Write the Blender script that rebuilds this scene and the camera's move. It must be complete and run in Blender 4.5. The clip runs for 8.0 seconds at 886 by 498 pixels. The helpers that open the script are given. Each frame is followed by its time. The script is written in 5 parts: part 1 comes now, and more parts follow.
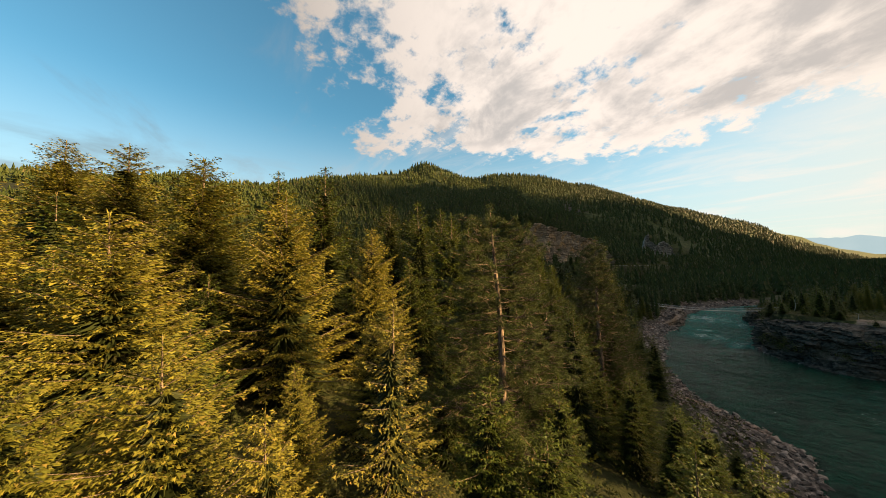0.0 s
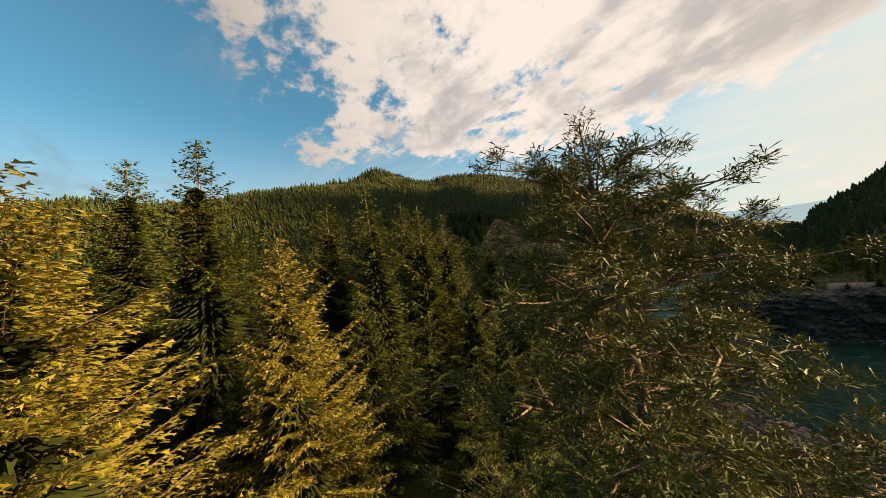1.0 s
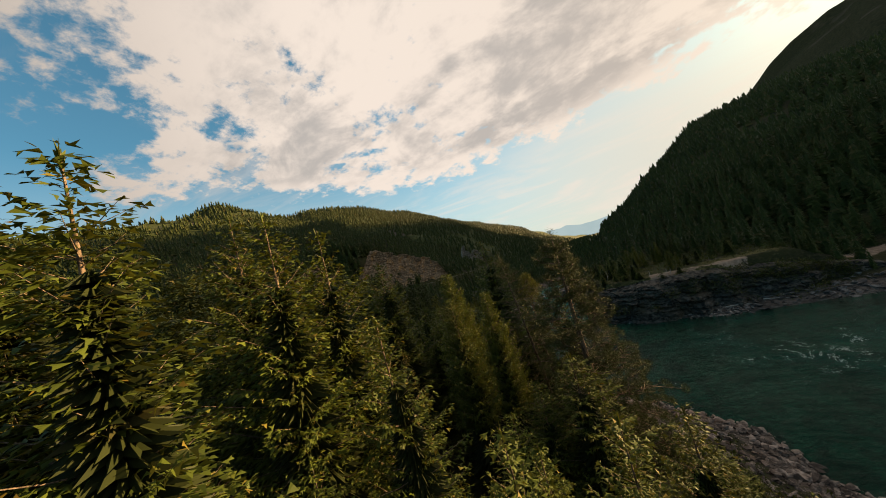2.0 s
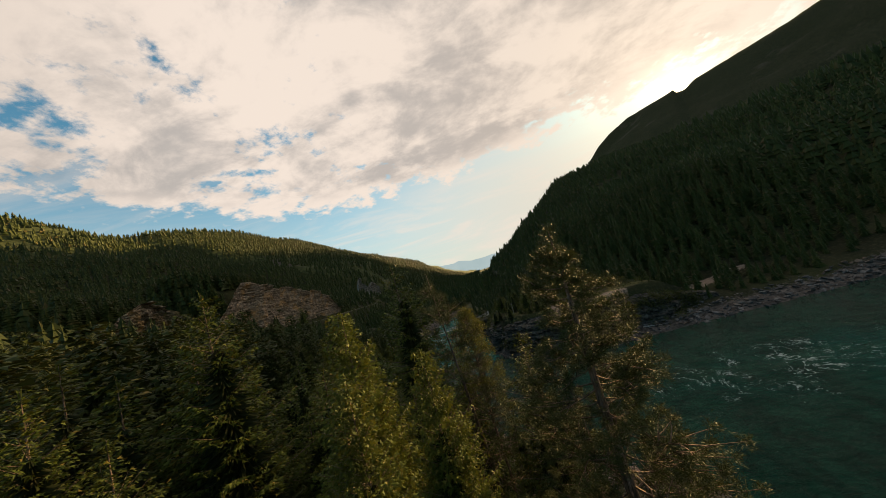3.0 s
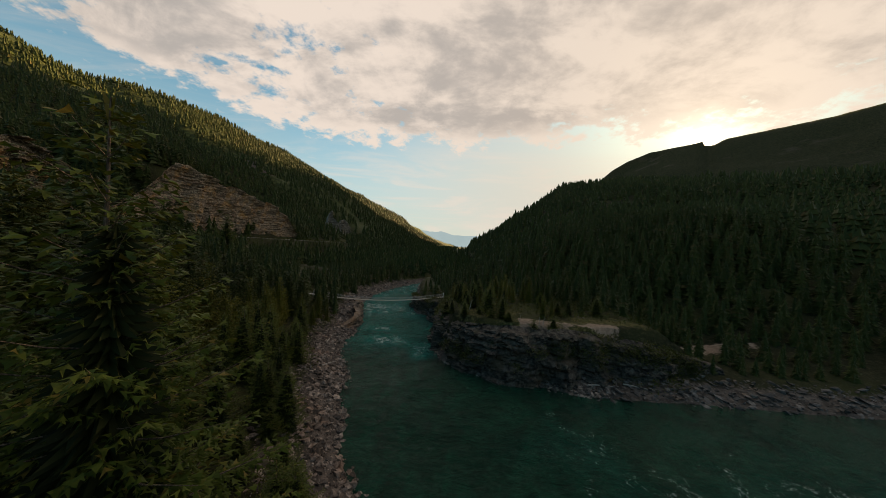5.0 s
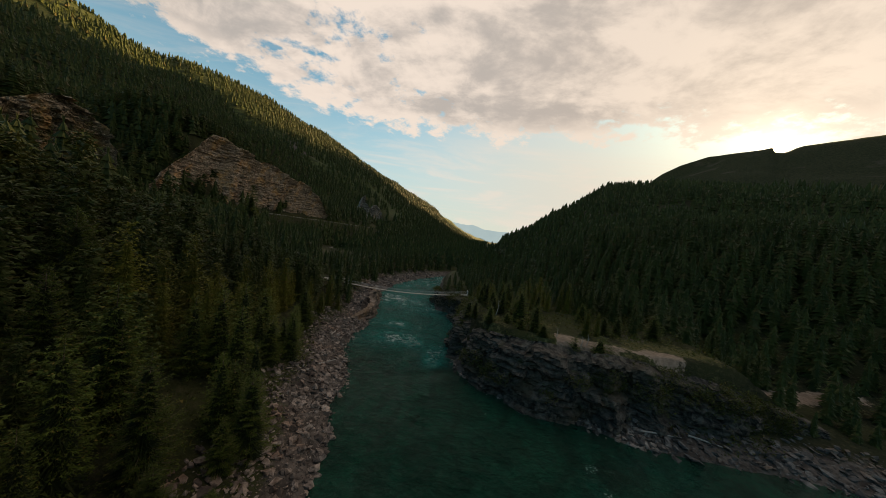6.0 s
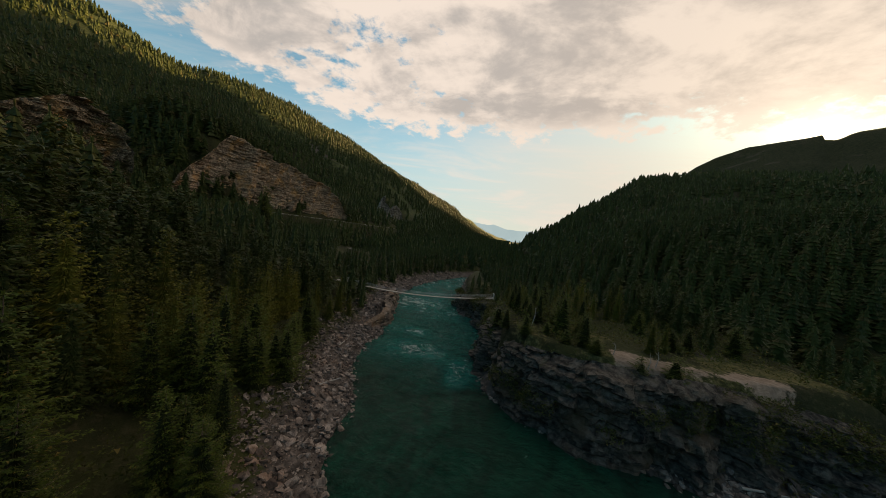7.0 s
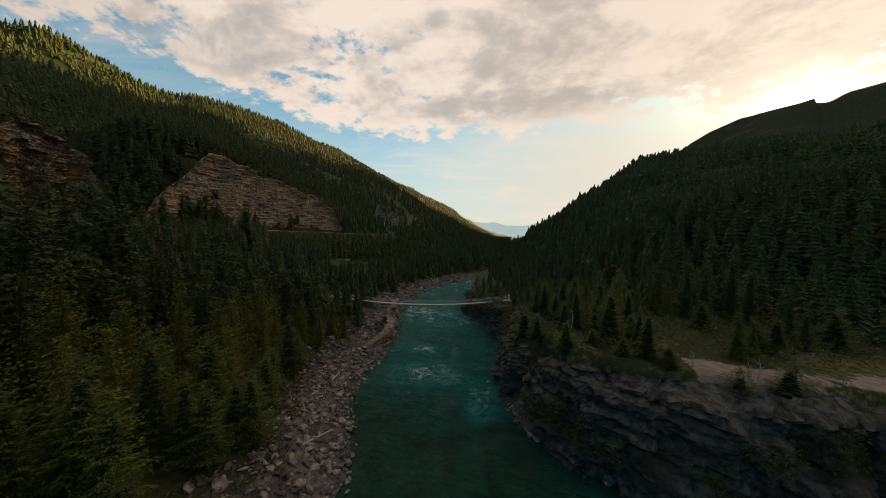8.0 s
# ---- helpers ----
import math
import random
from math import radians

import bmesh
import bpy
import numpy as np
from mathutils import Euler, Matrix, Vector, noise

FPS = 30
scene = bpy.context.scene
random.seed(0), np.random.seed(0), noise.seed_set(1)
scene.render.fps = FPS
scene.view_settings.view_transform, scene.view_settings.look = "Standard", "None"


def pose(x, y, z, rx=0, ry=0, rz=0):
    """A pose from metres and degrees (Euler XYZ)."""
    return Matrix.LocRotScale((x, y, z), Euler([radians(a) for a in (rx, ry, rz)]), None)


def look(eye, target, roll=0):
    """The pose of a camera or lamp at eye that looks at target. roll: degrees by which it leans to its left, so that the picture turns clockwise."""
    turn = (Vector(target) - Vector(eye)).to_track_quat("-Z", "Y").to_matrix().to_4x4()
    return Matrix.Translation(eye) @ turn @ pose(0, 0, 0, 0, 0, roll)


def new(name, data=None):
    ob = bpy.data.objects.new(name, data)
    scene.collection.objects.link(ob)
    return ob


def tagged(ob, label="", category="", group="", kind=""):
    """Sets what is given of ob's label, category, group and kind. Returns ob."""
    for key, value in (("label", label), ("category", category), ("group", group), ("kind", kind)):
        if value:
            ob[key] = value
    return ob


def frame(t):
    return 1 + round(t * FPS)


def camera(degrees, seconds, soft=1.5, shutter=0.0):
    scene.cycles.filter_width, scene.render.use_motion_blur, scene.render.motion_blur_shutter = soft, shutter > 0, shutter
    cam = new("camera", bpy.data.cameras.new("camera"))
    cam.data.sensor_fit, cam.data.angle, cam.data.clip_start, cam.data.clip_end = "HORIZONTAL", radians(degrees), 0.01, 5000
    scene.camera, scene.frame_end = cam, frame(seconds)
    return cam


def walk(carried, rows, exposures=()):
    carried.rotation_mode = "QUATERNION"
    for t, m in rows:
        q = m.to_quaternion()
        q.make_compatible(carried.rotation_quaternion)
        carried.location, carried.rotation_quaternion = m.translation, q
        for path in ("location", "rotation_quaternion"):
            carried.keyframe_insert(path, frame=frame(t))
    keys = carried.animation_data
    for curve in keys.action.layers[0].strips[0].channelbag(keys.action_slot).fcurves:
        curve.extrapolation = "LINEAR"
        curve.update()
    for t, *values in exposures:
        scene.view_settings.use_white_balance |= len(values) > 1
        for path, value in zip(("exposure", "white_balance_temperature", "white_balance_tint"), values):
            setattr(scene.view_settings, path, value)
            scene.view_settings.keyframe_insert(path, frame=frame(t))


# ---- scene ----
cam = camera(111.5, 8.0, soft=0.8, shutter=0.02)
PATH = [
    (0, (42.349, -109.024, 35.159), (40.628, -108.012, 35.275), -1.4),
    (0.5, (35.145, -105.283, 35.963), (33.444, -104.237, 36.075), -3.2),
    (1, (27.803, -101.49, 36.704), (26.234, -100.255, 36.824), -7.7),
    (1.5, (20.807, -97.273, 37.691), (19.539, -95.731, 37.813), -13.5),
    (1.7, (18.223, -95.394, 37.907), (17.107, -93.74, 38.037), -15.0),
    (2.8, (6.663, -79.358, 38.312), (6.231, -77.415, 38.507), -15.1),
    (3, (5.861, -75.893, 38.301), (5.61, -73.918, 38.489), -15.9),
    (3.5, (5.468, -66.517, 37.976), (5.582, -64.527, 38.141), -15.8),
    (4, (6.29, -56.814, 37.77), (6.394, -54.819, 37.862), -9.5),
    (4.5, (8.016, -48.897, 36.941), (7.969, -46.897, 36.938), -0.9),
    (4.7, (8.4, -45.85, 36.75), (8.306, -43.853, 36.736), 1.4),
    (5.8, (8.239, -29.509, 36.397), (7.949, -27.532, 36.307), 7.8),
    (6, (7.915, -26.61, 36.198), (7.57, -24.643, 36.097), 8.4),
    (6.5, (6.896, -19.969, 35.355), (6.423, -18.03, 35.228), 10.0),
    (7, (5.031, -13.339, 34.445), (4.551, -11.401, 34.329), 7.5),
    (7.5, (2.757, -6.365, 33.897), (2.31, -4.418, 33.792), 3.0),
    (8, (0.937, 0.673, 33.037), (0.445, 2.609, 32.937), 1.7),
]
walk(cam, [(t, look(eye, target, roll)) for t, eye, target, roll in PATH], exposures=((0, 1.9, 6900, 12), (1.5, 1.7, 7000, 12), (3.0, 1.65, 7100, 13), (3.5, 1.5, 7100, 13), (6, 1.6, 7200, 13), (8, 1.65, 7200, 13)))

# ---- sky and sun ----
SUN_AZ, SUN_EL = radians(35.4), radians(16.4)
TO_SUN = Vector((math.sin(SUN_AZ) * math.cos(SUN_EL), math.cos(SUN_AZ) * math.cos(SUN_EL), math.sin(SUN_EL)))

sun_data = bpy.data.lights.new("sun", "SUN")
sun_data.energy, sun_data.angle, sun_data.color = 5.0, radians(0.55), (1.0, 0.70, 0.32)
sun = new("sun", sun_data)
sun.matrix_world = look(tuple(TO_SUN * 900), (0, 0, 0))


class Nodes:
    """A short way to wire node trees."""

    def __init__(self, tree):
        self.tree, self.nodes = tree, tree.nodes
        self.nodes.clear()

    def add(self, kind, **values):
        node = self.nodes.new(kind)
        for key, value in values.items():
            setattr(node, key, value)
        return node

    def link(self, a, b):
        self.tree.links.new(a, b)

    def feed(self, socket, value):
        if isinstance(value, bpy.types.NodeSocket):
            self.tree.links.new(value, socket)
        elif value is not None:
            socket.default_value = value

    def math(self, op, a, b=None, c=None, clamp=False):
        node = self.add("ShaderNodeMath", operation=op, use_clamp=clamp)
        for socket, value in zip(node.inputs, (a, b, c)):
            self.feed(socket, value)
        return node.outputs[0]

    def vec(self, op, a, b=None, scale=None):
        node = self.add("ShaderNodeVectorMath", operation=op)
        self.feed(node.inputs[0], a)
        self.feed(node.inputs[1], b)
        self.feed(node.inputs[3], scale)
        return node.outputs["Value"] if op in ("DOT_PRODUCT", "LENGTH", "DISTANCE") else node.outputs["Vector"]

    def noise(self, vector, scale, detail=4.0, rough=0.55, distort=0.0):
        node = self.add("ShaderNodeTexNoise")
        self.feed(node.inputs["Vector"], vector)
        node.inputs["Scale"].default_value, node.inputs["Detail"].default_value = scale, detail
        node.inputs["Roughness"].default_value, node.inputs["Distortion"].default_value = rough, distort
        return node.outputs["Fac"]

    def ramp(self, value, a, b, lo=0.0, hi=1.0):
        node = self.add("ShaderNodeMapRange", interpolation_type="SMOOTHSTEP")
        for socket, v in zip(node.inputs, (value, a, b, lo, hi)):
            self.feed(socket, v)
        return node.outputs[0]

    def mix(self, fac, a, b, blend="MIX"):
        node = self.add("ShaderNodeMix", data_type="RGBA", blend_type=blend)
        self.feed(node.inputs["Factor"], fac)
        for socket, v in zip((node.inputs[6], node.inputs[7]), (a, b)):
            self.feed(socket, (*v, 1) if isinstance(v, tuple) and len(v) == 3 else v)
        return node.outputs[2]


def make_world():
    world = bpy.data.worlds.new("sky")
    world.use_nodes = True
    scene.world = world
    n = Nodes(world.node_tree)
    way = n.add("ShaderNodeTexCoord").outputs["Generated"]
    sky = n.add("ShaderNodeTexSky", sky_type="NISHITA", sun_disc=False, sun_elevation=SUN_EL, sun_rotation=SUN_AZ)
    sky.air_density, sky.dust_density, sky.ozone_density = 1.0, 0.6, 2.2
    blue = n.vec("MULTIPLY", sky.outputs[0], SKY)
    near_sun = n.math("MAXIMUM", n.vec("DOT_PRODUCT", way, tuple(TO_SUN)), 0.0)
    split = n.add("ShaderNodeSeparateXYZ")
    n.link(way, split.inputs[0])
    x, y, z = split.outputs
    # the cloud deck lies on a plane over the valley
    flat = n.vec("SCALE", way, scale=n.math("DIVIDE", 1.0, n.math("MAXIMUM", z, 0.06)))
    lay = n.add("ShaderNodeSeparateXYZ")
    n.link(flat, lay.inputs[0])
    px, py = lay.outputs[0], lay.outputs[1]
    dome = n.vec("SCALE", way, scale=n.math("DIVIDE", 1.0, n.math("ADD", n.math("MAXIMUM", z, 0.0), 0.30)))
    lumps = n.noise(dome, 4.6, 9.0, 0.60, 0.15)
    fine = n.noise(dome, 15.0, 8.0, 0.62, 0.15)
    middle = n.add("ShaderNodeCombineXYZ")
    n.feed(middle.inputs[0], n.math("MINIMUM", n.math("ADD", px, 0.30), n.math("ADD", n.math("MULTIPLY", px, 0.35), 0.85)))
    n.feed(middle.inputs[1], n.math("SUBTRACT", py, 1.0))
    rim = n.math("SUBTRACT", 2.10, n.vec("LENGTH", middle.outputs[0]))
    edge = n.math("ADD", n.math("ADD", n.math("MULTIPLY", px, 0.40), n.math("MULTIPLY", py, 0.91)), 0.22)
    inside = n.math("SMOOTH_MIN", rim, edge, 0.20)
    ragged = n.math("ADD", n.math("MULTIPLY", n.math("SUBTRACT", lumps, 0.5), 1.9), n.math("MULTIPLY", n.math("SUBTRACT", fine, 0.5), 1.3))
    # the deck is thinner and more broken away from the sun
    solid = n.ramp(px, -1.5, 0.3, 0.30, 0.62)
    deck = n.ramp(n.math("ADD", n.math("MULTIPLY", n.math("MINIMUM", inside, solid), 1.0), ragged), -0.10, 0.26)
    wisps = n.ramp(n.noise(n.vec("MULTIPLY", flat, (0.5, 1.6, 1.0)), 0.9, 7.0, 0.6, 0.8), 0.48, 0.80, 0.0, 0.55)
    banks = n.ramp(n.noise(n.vec("MULTIPLY", way, (1.0, 1.0, 5.0)), 4.0, 7.0, 0.6, 0.5), 0.46, 0.66, 0.0, 0.55)
    banks = n.math("MULTIPLY", banks, n.ramp(z, 0.36, 0.16))
    cover = n.math("MAXIMUM", deck, n.math("MAXIMUM", wisps, banks))
    # thick parts of the deck are grey, thin rims and the side towards the sun are bright
    pile = n.noise(n.vec("ADD", n.vec("MULTIPLY", dome, (1.0, 1.5, 1.0)), (3.1, 1.7, 0.0)), 2.6, 10.0, 0.60, 0.35)
    puffs = n.noise(n.vec("ADD", dome, (0.4, 2.2, 0.0)), 9.0, 8.0, 0.62, 0.3)
    thick = n.math("MULTIPLY", n.ramp(n.math("ADD", n.math("MULTIPLY", pile, 0.72), n.math("MULTIPLY", puffs, 0.28)), 0.43, 0.63), n.ramp(inside, 0.05, 0.60))
    glow = n.math("POWER", near_sun, 5.0)
    core = n.math("ADD", n.math("MULTIPLY", n.math("POWER", near_sun, 40.0), 0.75), n.math("ADD", n.math("MULTIPLY", n.math("POWER", near_sun, 700.0), 3.0), n.math("MULTIPLY", n.math("POWER", near_sun, 9000.0), 16.0)))
    lit = n.mix(glow, CLOUD_FAR, CLOUD_SUN)
    body = n.mix(n.math("MULTIPLY", thick, 0.9), lit, n.mix(glow, (0.46, 0.455, 0.455), (0.52, 0.475, 0.435)))
    haze = n.math("MULTIPLY", n.ramp(near_sun, 0.45, 0.98), n.ramp(z, 0.80, 0.12))
    # the zenith, out of view, is dimmed to weaken the fill light
    blue = n.vec("SCALE", blue, scale=n.ramp(z, 0.70, 0.95, 1.0, 0.45))
    clear = n.mix(n.math("MULTIPLY", haze, 0.92), blue, (0.80, 0.715, 0.595))
    # overhead and away from the sun the deck is darkened to cut fill light
    under = n.ramp(n.vec("DOT_PRODUCT", way, (0.10, 0.62, 0.18)), -0.25, 0.45, 0.22, 1.0)
    low_air = n.ramp(z, 0.46, 0.04, 0.0, 0.80)
    clear = n.mix(low_air, clear, n.mix(glow, (0.62, 0.70, 0.72), (0.80, 0.75, 0.66)))
    seen = n.mix(cover, clear, n.vec("SCALE", body, scale=under))
    bright = n.vec("ADD", seen, n.vec("SCALE", (1.0, 0.80, 0.54), scale=n.math("MULTIPLY", core, 0.34)))
    back = n.add("ShaderNodeBackground")
    n.link(bright, back.inputs["Color"])
    back.inputs["Strength"].default_value = SKY_STRENGTH
    n.link(back.outputs[0], n.add("ShaderNodeOutputWorld").inputs[0])


SKY_STRENGTH = 0.31
SKY = (0.106, 0.198, 0.187)
CLOUD_FAR, CLOUD_SUN = (0.89, 0.815, 0.755), (0.87, 0.78, 0.685)
make_world()


# ---- materials ----
def material(name):
    m = bpy.data.materials.new(name)
    m.use_nodes = True
    n = Nodes(m.node_tree)
    out = n.add("ShaderNodeOutputMaterial")
    return m, n, out


def surface(n, out, colour, rough=0.8, bump=None, depth=0.1, spec=0.3):
    b = n.add("ShaderNodeBsdfPrincipled")
    n.feed(b.inputs["Base Color"], colour)
    n.feed(b.inputs["Roughness"], rough)
    b.inputs["Specular IOR Level"].default_value = spec
    if bump is not None:
        k = n.add("ShaderNodeBump")
        k.inputs["Distance"].default_value = depth
        n.link(bump, k.inputs["Height"])
        n.link(k.outputs[0], b.inputs["Normal"])
    n.link(b.outputs[0], out.inputs["Surface"])
    return b


def place_of(n):
    return n.add("ShaderNodeNewGeometry").outputs["Position"]


def needles_material(name, dark, light, dry, glow=0.16):
    """Needles: some light passes through; each spray and each tree differs a little."""
    m, n, out = material(name)
    island = n.add("ShaderNodeNewGeometry").outputs["Random Per Island"]
    tree = n.add("ShaderNodeObjectInfo").outputs["Random"]
    tint = n.add("ShaderNodeAttribute", attribute_name="tint").outputs["Fac"]
    both = n.math("FRACT", n.math("ADD", tree, tint))
    c = n.mix(n.math("MULTIPLY", n.math("ADD", island, both), 0.5), dark, light)
    c = n.mix(n.ramp(island, 0.90, 0.99, 0.0, 0.8), c, dry)
    a, t = n.add("ShaderNodeBsdfPrincipled"), n.add("ShaderNodeBsdfTranslucent")
    n.link(c, a.inputs["Base Color"])
    a.inputs["Roughness"].default_value = 0.55
    a.inputs["Specular IOR Level"].default_value = 0.10
    n.link(n.mix(0.5, c, (0.16, 0.14, 0.02)), t.inputs["Color"])
    mix = n.add("ShaderNodeMixShader")
    mix.inputs[0].default_value = glow
    n.link(a.outputs[0], mix.inputs[1])
    n.link(t.outputs[0], mix.inputs[2])
    n.link(mix.outputs[0], out.inputs["Surface"])
    return m


OLIVE = needles_material("olive_fir_needles", (0.044, 0.052, 0.010), (0.175, 0.158, 0.022), (0.18, 0.12, 0.03))
# Near-black fill that paints the shade between boughs inside the crowns.
INNER = needles_material("crown_shade", (0.015, 0.020, 0.006), (0.034, 0.040, 0.012), (0.040, 0.034, 0.014), 0.0)
FIR = needles_material("fir_needles", (0.022, 0.033, 0.007), (0.108, 0.136, 0.022), (0.18, 0.12, 0.03))
PINE = needles_material("pine_needles", (0.024, 0.034, 0.011), (0.072, 0.088, 0.024), (0.07, 0.065, 0.025), 0.05)
# Golden copy of the fir needles: low sunlight is put into the colour.
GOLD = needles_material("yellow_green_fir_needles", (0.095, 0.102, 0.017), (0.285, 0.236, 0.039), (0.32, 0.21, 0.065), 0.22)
# Brighter copy of the fir needles; sun on the near tops is painted in.
LIT_FIR = needles_material("young_fir_needles", (0.040, 0.056, 0.011), (0.135, 0.160, 0.027), (0.18, 0.14, 0.04), 0.18)
LARCH = needles_material("yellowed_needles", (0.12, 0.112, 0.022), (0.28, 0.225, 0.048), (0.24, 0.15, 0.05))
WOODS = needles_material("forest_needles", (0.023, 0.036, 0.010), (0.062, 0.073, 0.018), (0.09, 0.07, 0.025), 0.10)


def bark_material():
    m, n, out = material("bark")
    p = place_of(n)
    g = n.noise(n.vec("MULTIPLY", p, (6.0, 6.0, 1.1)), 1.5, 6.0, 0.6)
    c = n.mix(n.ramp(g, 0.35, 0.7), (0.06, 0.042, 0.03), (0.27, 0.19, 0.14))
    surface(n, out, c, 0.9, g, 0.05)
    return m


BARK = bark_material()


def deadwood_material():
    m, n, out = material("bleached_wood")
    g = n.noise(n.vec("MULTIPLY", place_of(n), (5.0, 5.0, 1.0)), 2.0, 5.0)
    surface(n, out, n.mix(g, (0.16, 0.14, 0.12), (0.45, 0.41, 0.36)), 0.85, g, 0.02)
    return m


DEADWOOD = deadwood_material()


def ground_material():
    m, n, out = material("forest_ground")
    p = place_of(n)
    big, small = n.noise(p, 0.035, 5.0), n.noise(p, 0.9, 7.0, 0.65)
    soil = n.mix(n.ramp(big, 0.38, 0.66), (0.020, 0.022, 0.009), (0.040, 0.045, 0.014))
    soil = n.mix(n.ramp(small, 0.45, 0.75), soil, (0.062, 0.054, 0.026))
    crack = n.noise(n.vec("MULTIPLY", p, (1.0, 1.0, 3.0)), 0.35, 9.0, 0.68)
    stone = n.mix(n.ramp(crack, 0.35, 0.68), (0.034, 0.028, 0.024), (0.15, 0.122, 0.104))
    sandy = n.mix(n.ramp(small, 0.3, 0.75), (0.19, 0.135, 0.098), (0.34, 0.25, 0.185))
    dry = n.mix(n.ramp(small, 0.35, 0.7), (0.055, 0.060, 0.018), (0.145, 0.120, 0.050))
    rock = n.add("ShaderNodeAttribute", attribute_name="rock").outputs["Fac"]
    sand = n.add("ShaderNodeAttribute", attribute_name="sand").outputs["Fac"]
    woods = n.add("ShaderNodeAttribute", attribute_name="woods").outputs["Fac"]
    canopy = n.mix(n.ramp(n.noise(p, 0.11, 6.0, 0.72), 0.38, 0.66), (0.018, 0.028, 0.008), (0.075, 0.085, 0.026))
    turf = n.add("ShaderNodeAttribute", attribute_name="turf").outputs["Fac"]
    edge = n.math("MULTIPLY", n.math("SUBTRACT", small, 0.5), 0.9)
    c = n.mix(n.ramp(n.math("ADD", turf, edge), 0.35, 0.65), soil, dry)
    c = n.mix(n.ramp(n.math("ADD", woods, edge), 0.3, 0.7), c, canopy)
    c = n.mix(n.ramp(n.math("ADD", rock, edge), 0.4, 0.6), c, stone)
    c = n.mix(n.ramp(n.math("ADD", sand, edge), 0.4, 0.6), c, sandy)
    surface(n, out, c, 0.95, n.math("ADD", crack, small), 0.35, 0.15)
    return m


GROUND = ground_material()


def rock_material(name, dark, light, rust, layers=3.0, loose=False):
    m, n, out = material(name)
    p = place_of(n)
    rnd = n.add("ShaderNodeObjectInfo").outputs["Random"]
    isl = n.add("ShaderNodeNewGeometry").outputs["Random Per Island"]
    grain = n.noise(n.vec("MULTIPLY", p, (1.0, 1.0, layers)), 0.8, 9.0, 0.68, 0.3)
    wide = n.noise(p, 0.11, 5.0, 0.6)
    pick = n.math("FRACT", n.math("ADD", rnd, isl))
    band = n.noise(n.vec("MULTIPLY", p, (0.07, 0.07, 0.75)), 1.0, 5.0, 0.62, 0.3)
    joint = n.noise(n.vec("MULTIPLY", p, (0.6, 0.6, 0.12)), 1.0, 5.0, 0.65, 0.4)
    c = n.mix(n.ramp(grain, 0.34, 0.68), dark, light)
    if layers > 1.5:
        c = n.mix(n.ramp(band, 0.52, 0.40, 0.0, 0.75), c, dark)
        c = n.mix(n.ramp(joint, 0.44, 0.36, 0.0, 0.7), c, dark)
        grain = n.math("ADD", grain, n.math("ADD", n.math("MULTIPLY", band, 1.6), joint))
    c = n.mix(n.math("MULTIPLY", n.ramp(wide, 0.48, 0.70), 0.75), c, rust)
    if loose:
        c = n.mix(n.ramp(pick, 0.35, 1.0, 0.0, 0.85), c, dark)
    else:
        mossy = n.noise(n.vec("ADD", p, (7.0, 3.0, 1.0)), 0.35, 8.0, 0.66, 0.5)
        c = n.mix(n.ramp(mossy, 0.55, 0.70, 0.0, 0.75), c, (0.050, 0.052, 0.020))
        c = n.mix(n.ramp(n.noise(p, 1.7, 7.0, 0.7, 0.4), 0.56, 0.72, 0.0, 0.6), c, light)
    surface(n, out, c, 0.88, grain, 0.45, 0.25)
    return m


STONE = rock_material("river_stone", (0.045, 0.035, 0.030), (0.42, 0.335, 0.28), (0.28, 0.17, 0.115), 1.0, True)
CLIFF = rock_material("gorge_rock", (0.010, 0.009, 0.008), (0.125, 0.105, 0.084), (0.085, 0.056, 0.030), 1.4)
SLATE = rock_material("dark_shore_stone", (0.045, 0.042, 0.040), (0.21, 0.19, 0.175), (0.17, 0.11, 0.07), 1.0, True)
BLUFF = rock_material("brown_bluff_rock", (0.040, 0.030, 0.023), (0.32, 0.245, 0.19), (0.24, 0.14, 0.075), 2.0)
GREYCRAG = rock_material("pale_grey_crag_rock", (0.10, 0.088, 0.075), (0.52, 0.46, 0.40), (0.36, 0.26, 0.16), 2.0)
CRAG = rock_material("weathered_crag_rock", (0.048, 0.036, 0.026), (0.56, 0.41, 0.27), (0.48, 0.26, 0.09), 3.0)
ROADCUT = rock_material("road_cut_rock", (0.12, 0.080, 0.055), (0.72, 0.52, 0.36), (0.62, 0.33, 0.12), 5.0)


